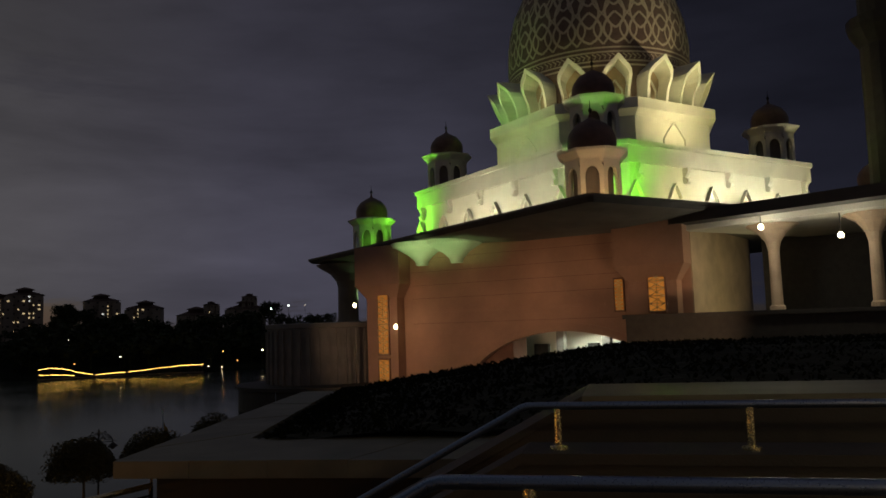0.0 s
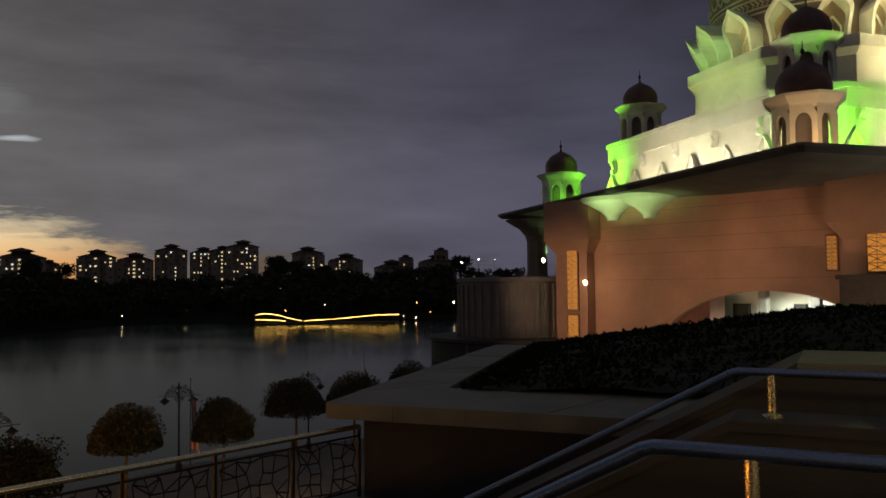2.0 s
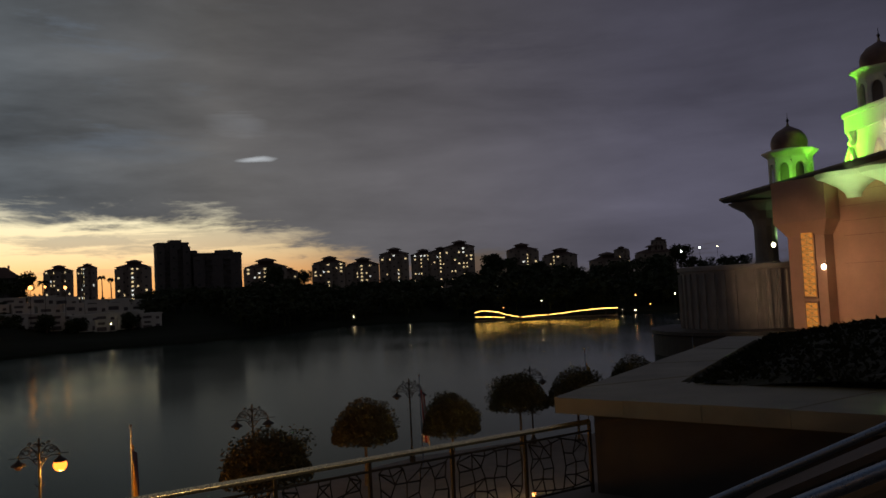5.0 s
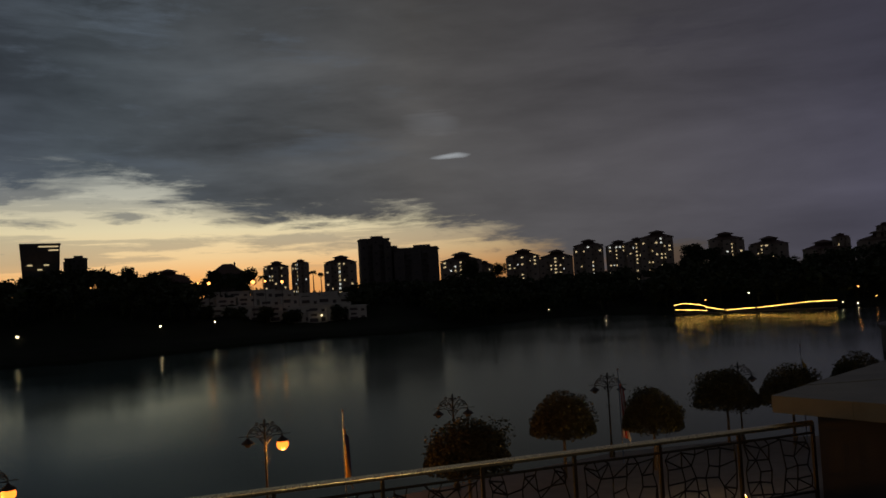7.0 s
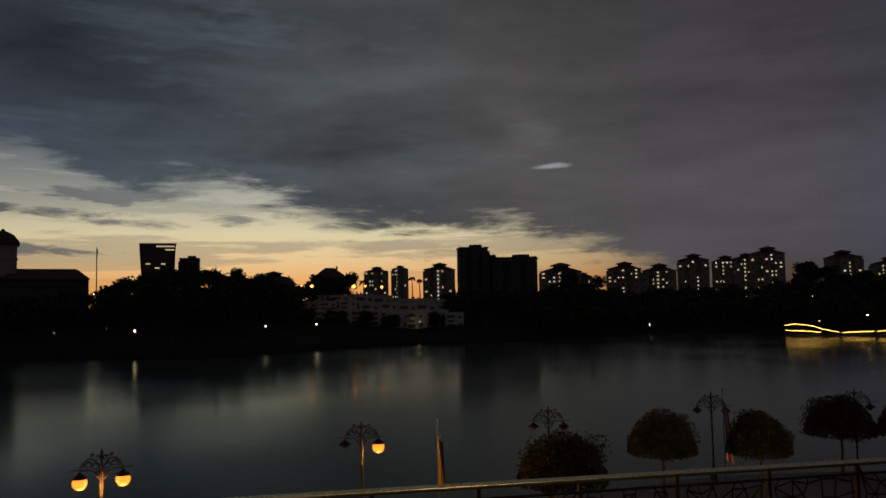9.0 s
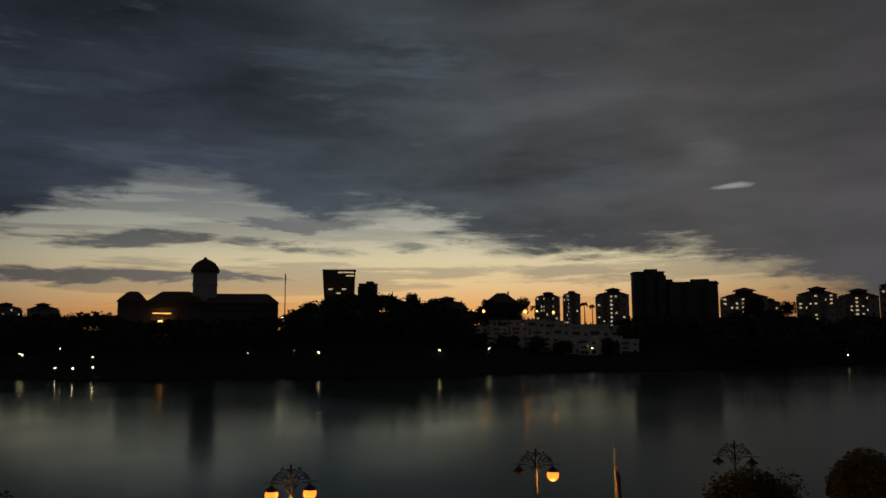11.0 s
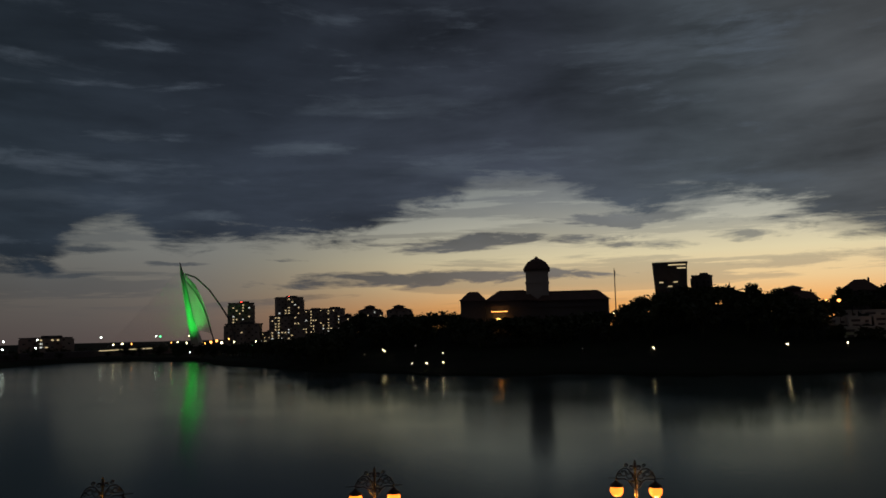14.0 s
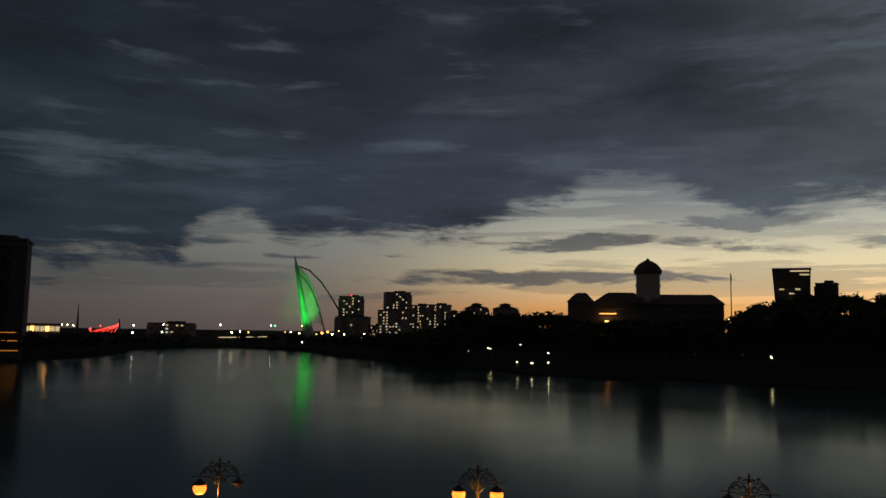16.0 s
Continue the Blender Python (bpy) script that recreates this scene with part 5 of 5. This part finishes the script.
off = thing("office_block", "office block leaning out to its top with lit upper floors", "office block", place=at(70.8, 600, 12), rz=70.8)
hh = 14 + 600 * math.tan(radians(4.35)) - 12
part("wall", Geo().prism([(-9.5, -8), (10.5, -8), (10.5, 8), (-9.5, 8)], 0, hh, [(-12.5, -10), (12.0, -10), (12.0, 10), (-12.5, 10)]), M_GLASSD, off)
part("roof", Geo().box((0, 0, hh + 0.3), (25, 20.5, 0.8)), M_FLATD, off)
for k, (x0, x1, z) in enumerate(((-1, 11, hh - 1.5), (5, 11, hh - 4), (-8, -5, hh - 14), (2, 5, hh - 14), (-2, 1, hh - 17))):
    part("lit_strip", Geo().box(((x0 + x1) / 2, -10.4, z), (x1 - x0, 0.5, 0.9)), M_WIN, off)
for yv, wd, el, lit in ((101.5, 1.75, 2.4, 0.2), (98.2, 1.85, 2.75, 0.22)):
    apartment(yv, 900, wd, el, 3, lit, "flat", label="tall distant tower block with red roof light and lit windows", cols=8)
for yv, wd, el, lit in ((101.3, 2.3, 0.95, 0.06), (98.5, 2.1, 1.45, 0.6), (96.5, 1.6, 1.85, 0.3), (95.1, 1.7, 1.9, 0.3), (99.6, 1.0, 0.35, 0.5), (113.9, 3.0, 0.3, 0.5)):
    apartment(yv, 890, wd, el, 3, lit, "flat", cols=9)
for yv, wd, el, lit in ((92.4, 1.6, 2.05, 0.12), (90.3, 1.7, 2.05, 0.12), (94.0, 1.2, 1.5, 0.1)):
    apartment(yv, 700, wd, el, 6, lit)
for yv, el in ((101.5, 2.45), (98.2, 2.8)):
    p = at(yv, 895, EYE + 895 * math.tan(radians(el)))
    r_ = part("roof_beacon", Geo().lathe([(0.2, -1.5), (0.3, -0.6), (0.9, -0.4), (0.9, 0.4), (0.2, 0.6)], 8), M_RED)
    tagged(r_, "red warning light on a tower roof", "beacon").matrix_world = Matrix.Translation(p)
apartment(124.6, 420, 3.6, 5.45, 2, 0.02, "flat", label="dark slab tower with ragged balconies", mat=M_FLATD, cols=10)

# terraced white houses on the bank
def row_house(yv, d, w, h, z):
    t = thing("house", "white flat-roofed terraced house with dark windows", "house", "terraced houses", place=at(yv, d, z), rz=yv + 8)
    g = Geo().box((0, 0, h / 2), (w, 9, h)).box((-w * 0.2, -5.2, h * 0.33), (w * 0.55, 1.6, h * 0.66))
    part("wall", g, M_HOUSE, t)
    part("roof", Geo().box((0, 0, h + 0.2), (w + 0.8, 9.8, 0.4)).box((-w * 0.2, -5.2, h * 0.66 + 0.15), (w * 0.62, 2.4, 0.3)), M_HOUSE, t)
    for k, (x, z_, y_, a_, b_) in enumerate(((-w * 0.2, h * 0.17, -6.05, 0.42, 0.22), (w * 0.3, h * 0.2, -4.55, 0.2, 0.26), (-w * 0.18, h * 0.80, -4.55, 0.4, 0.16), (w * 0.3, h * 0.74, -4.55, 0.16, 0.16), (-w * 0.2, h * 0.48, -6.05, 0.3, 0.14))):
        part("window", Geo().box((x, y_, z_), (w * a_, 0.25, h * b_)), M_FLATD, t)



hr = random.Random(4)
for d0, el0, n_, y0, st in ((338, -0.55, 8, 50.2, 1.35), (362, 0.05, 8, 50.6, 1.45), (388, 0.5, 7, 50.4, 1.6)):
    for i in range(n_):
        yv = y0 + i * st + hr.uniform(-0.15, 0.15)
        d = d0 + hr.uniform(-4, 4)
        top = EYE + d * math.tan(radians(el0 + 0.04 * (yv - 55) + hr.uniform(-0.14, 0.14)))
        z = max(1.5, min(top - 6.0, land_z(yv, d) - 0.3))
        row_house(yv, d, hr.uniform(7.5, 10.5), top - z, z)


def hill_house(yv, d, width, el):
    """A dark house on the hill with a tall hipped roof."""
    w = d * math.tan(radians(width))
    z0 = land_z(yv, d) - 1.0
    top = EYE + d * math.tan(radians(el)) - z0
    t = thing("house", "dark house with a tall hipped roof against the sunset", "house", "hill houses", place=at(yv, d, z0), rz=yv)
    zb = top - w * 0.30
    part("wall", Geo().box((0, 0, zb / 2), (w * 0.8, w * 0.6, zb)), M_FLATD, t)
    part("roof", Geo().add([(-w / 2, -w * 0.4, zb), (w / 2, -w * 0.4, zb), (w / 2, w * 0.4, zb), (-w / 2, w * 0.4, zb), (-w * 0.13, 0, top), (w * 0.13, 0, top)], [(3, 2, 1, 0), (0, 1, 5, 4), (2, 3, 4, 5), (1, 2, 5), (3, 0, 4)]), M_TILE, t)
    part("chimney", Geo().box((w * 0.2, 0, zb + w * 0.24), (w * 0.05, w * 0.05, w * 0.2)), M_TILE, t)


for yv, wd, el in ((59.0, 2.5, 2.7), (62.3, 2.0, 2.1)):
    hill_house(yv, 470, wd, el)


def hill_tree(yv, d, el, width, seed, feathery=False):
    """A single tree that stands out of the skyline."""
    rn_ = random.Random(seed)
    z0 = land_z(yv, d) - 0.5
    h = EYE + d * math.tan(radians(el)) - z0
    r = d * math.tan(radians(width / 2))
    t = thing("tree", "feathery palm dark against the sunset" if feathery else "broad tree dark against the sunset", "tree", "skyline trees", place=at(yv, d, z0))
    part("trunk", Geo().tube([(0, 0, 0), (0.2, 0.1, h * 0.5), (0, 0, h * 0.86)], [0.5, 0.34, 0.2], 6), M_BARK, t, smooth=True)
    g = Geo()
    if feathery:
        for k in range(16):
            a, up = rn_.uniform(0, 6.283), rn_.uniform(-0.2, 0.9)
            pts = [(r * q * math.cos(a), r * q * math.sin(a), h * 0.86 + r * (up * q - 0.9 * q * q)) for q in (0, 0.35, 0.7, 1.0)]
            g.tube(pts, [0.12, 0.4, 0.34, 0.05], 4)
    else:
        leaf_crown(g, (0, 0, h - r * 0.72), r, r * 0.86, 1700, r * 0.11, rn_, 11)
    part("crown", g, M_LEAF, t)
    return t


for i, (yv, el, wd, fe) in enumerate(((65.6, 2.75, 1.1, False), (63.7, 2.45, 2.0, False), (60.2, 2.2, 1.5, False), (57.7, 2.25, 1.6, False), (56.6, 2.0, 0.8, True), (53.05, 2.3, 0.55, True), (52.5, 2.1, 0.5, True), (67.4, 2.55, 1.2, False), (72.8, 2.1, 1.4, False), (41.6, 2.15, 1.8, False), (39.6, 1.7, 1.2, False), (25.9, 2.3, 1.9, False), (24.6, 1.9, 1.4, False), (22.5, 1.7, 1.4, False), (12.6, 2.1, 1.6, False), (93.0, 1.5, 1.8, False))):
    hill_tree(yv, 455 if yv > 45 else 490, el, wd, 60 + i, fe)
# trees between the terraces and the water
for i, (yv, el, wd) in enumerate(((54.6, -0.75, 1.8), (56.4, -0.5, 1.6), (51.2, -0.6, 1.5), (58.6, -0.35, 1.9), (60.6, -0.2, 1.6))):
    hill_tree(yv, 328, el, wd, 90 + i)

# institute with a clock-tower-like lantern tower
inst = thing("institute", "long hipped building with a domed square tower, dark against the sunset", "institute", place=at(80.2, 420, 0), rz=80.2)
Dn = 420.0


def iz(el):
    return EYE + Dn * math.tan(radians(el))


def ix(yv):
    return -Dn * math.tan(radians(yv - 80.2))


def hip(g, x0, x1, y0, y1, z0, z1, ins):
    g.add([(x0, y0, z0), (x1, y0, z0), (x1, y1, z0), (x0, y1, z0), (x0 + ins, (y0 + y1) / 2 - 1, z1), (x1 - ins, (y0 + y1) / 2 - 1, z1), (x1 - ins, (y0 + y1) / 2 + 1, z1), (x0 + ins, (y0 + y1) / 2 + 1, z1)], [(3, 2, 1, 0), (4, 5, 6, 7), (0, 1, 5, 4), (1, 2, 6, 5), (2, 3, 7, 6), (3, 0, 4, 7)])


# walls take the near-black concrete, painted as a silhouette against the sunset
for x0, x1, ze, zr, ins in ((ix(80.2), ix(75.2), iz(2.02), iz(2.68), 5), (ix(83.9), ix(80.2), iz(2.1), iz(2.82), 7), (ix(85.7), ix(83.95), iz(2.15), iz(2.8), 4.2)):
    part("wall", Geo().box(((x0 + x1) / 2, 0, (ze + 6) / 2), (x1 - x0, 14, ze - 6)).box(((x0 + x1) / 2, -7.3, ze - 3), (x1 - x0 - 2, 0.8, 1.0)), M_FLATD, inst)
    g = Geo()
    hip(g, x0 - 0.6, x1 + 0.6, -8.5, 8.5, ze, zr, ins)
    part("ridge", Geo().box(((x0 + x1) / 2, 0, zr + 0.1), (x1 - x0 - 2 * ins, 2.0, 0.5)), M_TILE, inst)
    part("roof", g, M_TILE, inst)
tw = ix(79.35) - ix(80.98)
tx = (ix(79.35) + ix(80.98)) / 2
part("tower", Geo().box((tx, 2, (iz(4.25) + 8) / 2), (tw, tw, iz(4.25) - 8)).box((tx, 2, iz(3.35)), (tw + 0.7, tw + 0.7, 0.7)), M_FLATT, inst)
part("tower_cornice", Geo().box((tx, 2, iz(4.28)), (tw + 1.9, tw + 1.9, 0.9)), M_TILE, inst)
part("tower_dome", Geo().lathe([(tw * 0.66, iz(4.35)), (tw * 0.59, iz(4.55)), (tw * 0.43, iz(4.88)), (tw * 0.22, iz(5.08)), (tw * 0.1, iz(5.16)), (tw * 0.04, iz(5.3))], 8, (tx, 2, 0), math.pi / 8), M_TILE, inst)
part("lit_porch", Geo().box((ix(82.9), -8.6, iz(0.25)), (2.6, 0.6, 3.0)), M_LAMPO, inst, "porch glowing orange")
part("lit_porch", Geo().box((ix(83.0), -8.6, iz(0.75)), (1.8, 0.6, 1.6)), M_STRING, inst, "porch glowing orange")
part("lit_eave", Geo().box((ix(82.9), -9.2, iz(1.33)), (8.5, 0.4, 0.3)), M_LAMPO, inst, "line of warm light under the eave")
lamp("porch_light", "POINT", at(82.9, 404, iz(0.6)), 120, (1.0, 0.5, 0.15), size=0.6)
mast = thing("flag_mast", "tall thin flag mast with a furled flag", "mast", place=at(74.65, 410, 8))
mh = EYE + 410 * math.tan(radians(4.2)) - 8
part("pole", Geo().tube([(0, 0, 0), (0, 0, mh)], [0.35, 0.2], 8), M_GLOBE, mast)
part("flag_cloth", Geo().add([(0.2, 0, mh - 0.5), (1.3, 0.2, mh - 1.6), (1.0, -0.2, mh - 8.0), (0.2, 0, mh - 7.4)], [(0, 1, 2, 3)]), M_FB, mast)

# cable-stayed bridge at the head of the lake
br = thing("cable_bridge", "cable-stayed bridge with one leaning pylon lit green", "bridge")
BD = 700.0


def bz(el, d=BD):
    return EYE + d * math.tan(radians(el))


deck = Geo()
a, b = at(121, 560, 0), at(98.5, 760, 0)
bd = (b - a).normalized()
bn = Vector((-bd.y, bd.x, 0))
deck.prism([a - bn * 8, b - bn * 8, b + bn * 8, a + bn * 8], bz(-0.95), bz(-0.60))
part("deck", deck, M_FLATD, br)
for k in range(7):
    p = a + (b - a) * (k + 0.5) / 7
    part("deck_pier", Geo().box((p.x, p.y, 2.2), (3, 10, 6.5), math.degrees(math.atan2(bd.y, bd.x))), M_FLATD, br)
pb, pt = at(104.55, BD, bz(-0.6)), at(105.66, BD, bz(5.25))
part("pylon", Geo().tube([pb, pb + (pt - pb) * 0.45, pb + (pt - pb) * 0.85, pt], [3.6, 2.6, 1.6, 0.25], 10), M_FLATT, br, "leaning grey pylon lit green", True)
p2 = at(104.2, BD, bz(-0.6))
part("pylon_leg", Geo().tube([p2, pb + (pt - pb) * 0.42], [2.6, 1.4], 8), M_HOUSE, br)
cab = Geo().tube([at(105.3, BD, bz(4.45)), at(104.6, BD, bz(4.2)), at(103.7, BD, bz(3.35)), at(102.9, BD, bz(2.2)), at(102.3, BD, bz(1.2)), at(101.8, BD, bz(-0.4))], 0.75, 6)
part("back_stay", cab, M_FLATD, br)
part("back_stay", Geo().tube([at(105.2, BD, bz(3.9)), at(104.5, BD, bz(3.0)), at(103.9, BD, bz(1.7)), at(103.3, BD, bz(-0.4))], 0.55, 6), M_FLATD, br)
for k in range(24):
    s = pb + (pt - pb) * (0.30 + 0.62 * k / 23)
    e = at(105.7 + 0.2 * k, BD, bz(-0.6))
    part("stay_cable", Geo().tube([s, e], 0.06, 4, cap=False), M_HOUSE, br)
for k in range(34):
    f = k / 33
    s = pb + (pt - pb) * (0.22 + 0.68 * f)
    e = at(103.45 + 0.62 * f + 0.5 * f * f, BD, bz(0.3 + 3.3 * f))
    part("stay_cable", Geo().tube([s, e], 0.26, 4, cap=False), M_HOUSE, br)
lamp("pylon_light", "SPOT", at(103.9, BD - 26, bz(-0.4)), 80000, (0.03, 1.0, 0.10), pb + (pt - pb) * 0.40, 1.0, 46, 1.0)
lamp("cable_light", "SPOT", at(106.2, BD - 42, bz(-0.4)), 170000, (0.03, 1.0, 0.10), at(105.3, BD, bz(1.8)), 1.0, 58, 1.0)
# road lights of the bridge, the pavilion and the small red bridge at the head of the lake
part("light_strip", Geo().tube([at(107.4, 615, bz(-0.62, 615)), at(109.0, 612, bz(-0.66, 612)), at(110.7, 609, bz(-0.70, 609))], 0.35, 5), M_WIN, br, "long line of road lights")
hall = thing("lit_hall", "long low lakeside hall glowing yellow", "hall", place=at(121.8, 470, 4), rz=121.8)
part("wall", Geo().box((0, 0, 5), (17, 10, 10)), M_FLAT, hall)
part("roof", Geo().box((0, 0, 10.4), (18, 11, 0.8)), M_FLATD, hall)
for k in range(7):
    part("window", Geo().box((-7.2 + 2.4 * k, -5.1, 8.0), (1.9, 0.3, 2.6)), M_LAMPO if k % 3 == 1 else M_WIN, hall)
pav = thing("waterside_pavilion", "open waterside pavilion with rows of orange lit floors", "pavilion", place=at(124.0, 352, 0.5), rz=124)
part("base", Geo().box((0, 0, 1.0), (14, 9, 2.6)), M_FLATD, pav)
for k, z in enumerate((4.6, 8.4, 11.6)):
    part("floor_slab", Geo().box((0, 0, z), (13 - k, 9, 0.5)), M_WALLST, pav)
    part("lit_band", Geo().box((0, -4.4, z - 1.2), (11 - k, 0.3, 0.35)), M_AMBER, pav, "row of orange lamps")
for k in (-6, -3, 0, 3, 6):
    part("column", Geo().tube([(k, -3.8, 2), (k, -3.8, 11.6)], 0.22, 6), M_WALLST, pav)
redb = thing("red_bridge", "small bridge with a dark mast and red lit cables", "bridge", place=at(118.2, 760, 0), rz=118.2)
part("mast", Geo().tube([(15, 0, 2), (13, 0, bz(0.5, 760))], [1.2, 0.5], 6), M_FLATD, redb)
# cables glow by themselves, in place of red light falling on them
for k in range(7):
    part("cable", Geo().tube([(13.6, 0, bz(0.32 - 0.04 * k, 760)), (10 - 3.4 * k, 0, bz(-0.42, 760))], 0.13, 4, cap=False), M_RED, redb)
tall = thing("lattice_mast", "tall dark radio mast", "mast", place=at(119.75, 720, 3), rz=0)
part("pole", Geo().tube([(0, 0, 0), (0, 0, 14), (0, 0, bz(1.5, 720) - 3)], [1.4, 0.9, 0.15], 6), M_FLATD, tall)

# floating walkway outlined by string lights
ponts = thing("lit_walkway", "low lakeside walkway outlined by golden string lights", "walkway")
DP = 306.0
ps = random.Random(6)


def light_run(pts, r):
    """A line of lights that swell and thin along its length."""
    out = []
    for (y0, e0), (y1, e1) in zip(pts, pts[1:]):
        n = max(2, round(abs(y1 - y0) / 0.12))
        out += [(y0 + (y1 - y0) * k / n, e0 + (e1 - e0) * k / n) for k in range(n)]
    out.append(pts[-1])
    ps_ = [at(y, DP, EYE + DP * math.tan(radians(e + ps.uniform(-0.015, 0.015)))) for y, e in out]
    part("light_string", Geo().tube(ps_, [r * ps.uniform(0.6, 1.35) for _ in ps_], 6), M_STRING, ponts, "string of golden lights")
    return ps_


up = light_run([(27.38, -1.97), (27.0, -1.88), (26.69, -1.85), (26.1, -1.92), (25.5, -2.02), (25.21, -2.17), (24.6, -2.3), (24.12, -2.40)], 0.11)
up += light_run([(23.95, -2.42), (23.02, -2.37), (22.12, -2.34)], 0.11)
up += light_run([(21.94, -2.34), (20.52, -2.22), (19.3, -2.12), (18.5, -2.07), (17.1, -2.05)], 0.11)
light_run([(27.3, -2.27), (26.2, -2.32), (25.2, -2.40)], 0.11)
lo = [Vector((p.x, p.y, 0.55)) for p in up]
part("deck", Geo().tube([p - Vector((0, 0, 0.25)) for p in lo], 0.35, 6), M_WALLST, ponts)
for k, p in enumerate(up):
    if k % 6 == 0:
        part("post", Geo().tube([(p.x, p.y, 0.2), p], 0.08, 5), M_WALLST, ponts)


def far_lamp(yv, dist, el, mat, r=0.42, label="small lit lamp on a post on the far bank"):
    z = EYE + dist * math.tan(radians(el))
    z0 = land_z(yv, dist) - 0.3 if dist > shore(yv) else -0.5
    t = thing("bank_lamp", label, "lamp post", "far bank lamps", place=at(yv, dist, min(z0, z - 2.2)))
    h = z - min(z0, z - 2.2)
    part("post", Geo().tube([(0, 0, 0), (0, 0, h)], 0.09, 5), M_IRON, t)
    r *= (0.7 if mat is M_LAMPO and 50 < yv < 64 else 0.52) if yv < 101 else 1.0
    part("globe", Geo().lathe([(r * 0.3, h - r), (r, h - r * 0.4), (r, h + r * 0.4), (r * 0.3, h + r)], 8), mat, t, "glowing globe")


def lamp_range(yv, d, el):
    if yv > 101:
        return d
    if 45 < yv < 94 and el < -1.2:
        return shore(yv) + (58 if el > -1.7 else 12)
    return max(d, lerp_table(PATH_LINE, yv) + 6 if el < -1.2 else shore(yv) + (60 if el < 0 else 150)) if yv < 50 or yv > 61 or el < 0.5 else 332


# lamps along the water's edge and on the slopes
M_LAMPC = glow("cool_lamp_glow", (0.9, 1.0, 0.92), 8.0)
M_GREENL = glow("green_lamp_glow", (0.1, 1.0, 0.3), 3.0)
for yv, d, el, r in ((91.5, 235, -1.21, 0.35), (91.34, 235, -1.36, 0.25), (89.14, 283, -0.93, 0.25), (87.19, 223, -1.53, 0.3), (89.42, 229, -2.2, 0.35), (88.36, 227, -2.24, 0.45), (87.17, 223, -2.19, 0.4), (86.06, 364, 0.82, 0.35), (86.04, 364, 0.11, 0.3), (84.37, 362, 0.13, 0.35), (74.82, 348, 1.05, 0.3), (72.2, 202, -1.51, 0.4), (63.53, 197, -1.4, 0.38), (59.96, 200, -1.31, 0.38), (52.56, 206, -1.32, 0.4), (79.05, 210, -1.45, 0.15), (77.13, 207, -1.44, 0.15), (74.0, 204, -1.29, 0.15), (70.87, 201, -3.18, 0.12), (43.87, 376, 0.63, 0.5), (72.28, 202, -1.44, 0.3), (63.59, 197, -1.39, 0.35), (59.98, 200, -1.36, 0.35), (36.15, 287, -1.8, 0.5), (32.09, 367, -1.2, 0.4), (33.79, 447, 0.24, 0.4), (26.84, 463, 0.4, 0.45), (26.29, 373, -0.31, 0.35), (25.63, 373, -0.11, 0.35), (25.4, 463, 0.51, 0.35), (22.41, 320, -1.3, 0.3), (15.88, 323, -2.31, 0.5), (16.79, 322, -2.2, 0.3), (15.58, 377, -1.14, 0.4), (13.11, 325, -1.23, 0.6), (10.11, 473, 1.89, 0.4), (26.92, 463, 0.34, 0.4), (22.48, 320, -1.31, 0.25), (15.54, 467, 0.44, 0.3), (120.68, 760, 0.03, 0.5), (120.34, 760, 0.03, 0.5), (120.01, 760, 0.0, 0.5), (105.75, 640, -0.26, 0.5), (105.15, 640, -0.34, 0.5), (102.82, 640, -0.39, 0.8), (101.93, 640, -0.37, 0.8), (100.51, 379, -0.35, 0.6), (104.97, 760, 0.19, 0.5), (109.85, 640, -0.32, 0.6), (109.28, 640, -0.27, 0.6), (91.34, 235, -1.29, 0.35), (92.9, 249, -1.47, 0.3),):
    far_lamp(yv, lamp_range(yv, d, el), el, M_LAMPW, r)
for yv, d, el, r in ((63.5, 341, 1.38, 0.7), (61.03, 343, 1.44, 0.5), (60.29, 344, 1.39, 0.9), (57.29, 346, 1.32, 1.1), (56.44, 347, 1.35, 0.6), (55.26, 348, 1.25, 0.8), (15.8, 323, -1.22, 0.5), (25.25, 319, -1.66, 0.4), (14.82, 323, -1.88, 0.4), (25.42, 463, 0.48, 0.4), (106.15, 640, -0.27, 0.5), (103.95, 640, -0.4, 0.7), (103.55, 640, -0.31, 1.0), (103.15, 640, -0.23, 0.9), (102.34, 760, -0.14, 0.7), (108.69, 640, -0.3, 0.6),):
    far_lamp(yv, lamp_range(yv, d, el), el, M_LAMPO, r)
for yv, d, el, r in ((12.5, 470, 1.67, 0.9), (11.27, 472, 1.88, 0.8), (123.76, 760, -0.13, 0.6), (121.6, 640, -1.19, 1.0), (121.69, 371, -2.35, 0.5), (116.66, 640, -1.09, 0.5), (115.84, 640, -1.12, 1.2), (116.29, 760, 0.06, 0.7), (116.34, 640, -0.44, 0.7), (114.38, 760, 0.13, 0.6), (114.46, 640, -0.38, 0.6), (110.6, 760, 0.19, 0.6), (107.15, 760, 0.16, 0.6), (104.93, 640, -0.98, 0.5),):
    far_lamp(yv, lamp_range(yv, d, el), el, M_LAMPC, r)
for yv, d, el, r in ((118.97, 640, -0.24, 0.9), (118.36, 760, -0.01, 0.7), (111.72, 640, -1.01, 0.4), (109.45, 640, -0.79, 0.4),):
    far_lamp(yv, lamp_range(yv, d, el), el, M_RED, r)
for yv, d, el, r in ((106.87, 760, 0.16, 0.9), (100.71, 381, -0.6, 0.6),):
    far_lamp(yv, lamp_range(yv, d, el), el, M_GREENL, r)
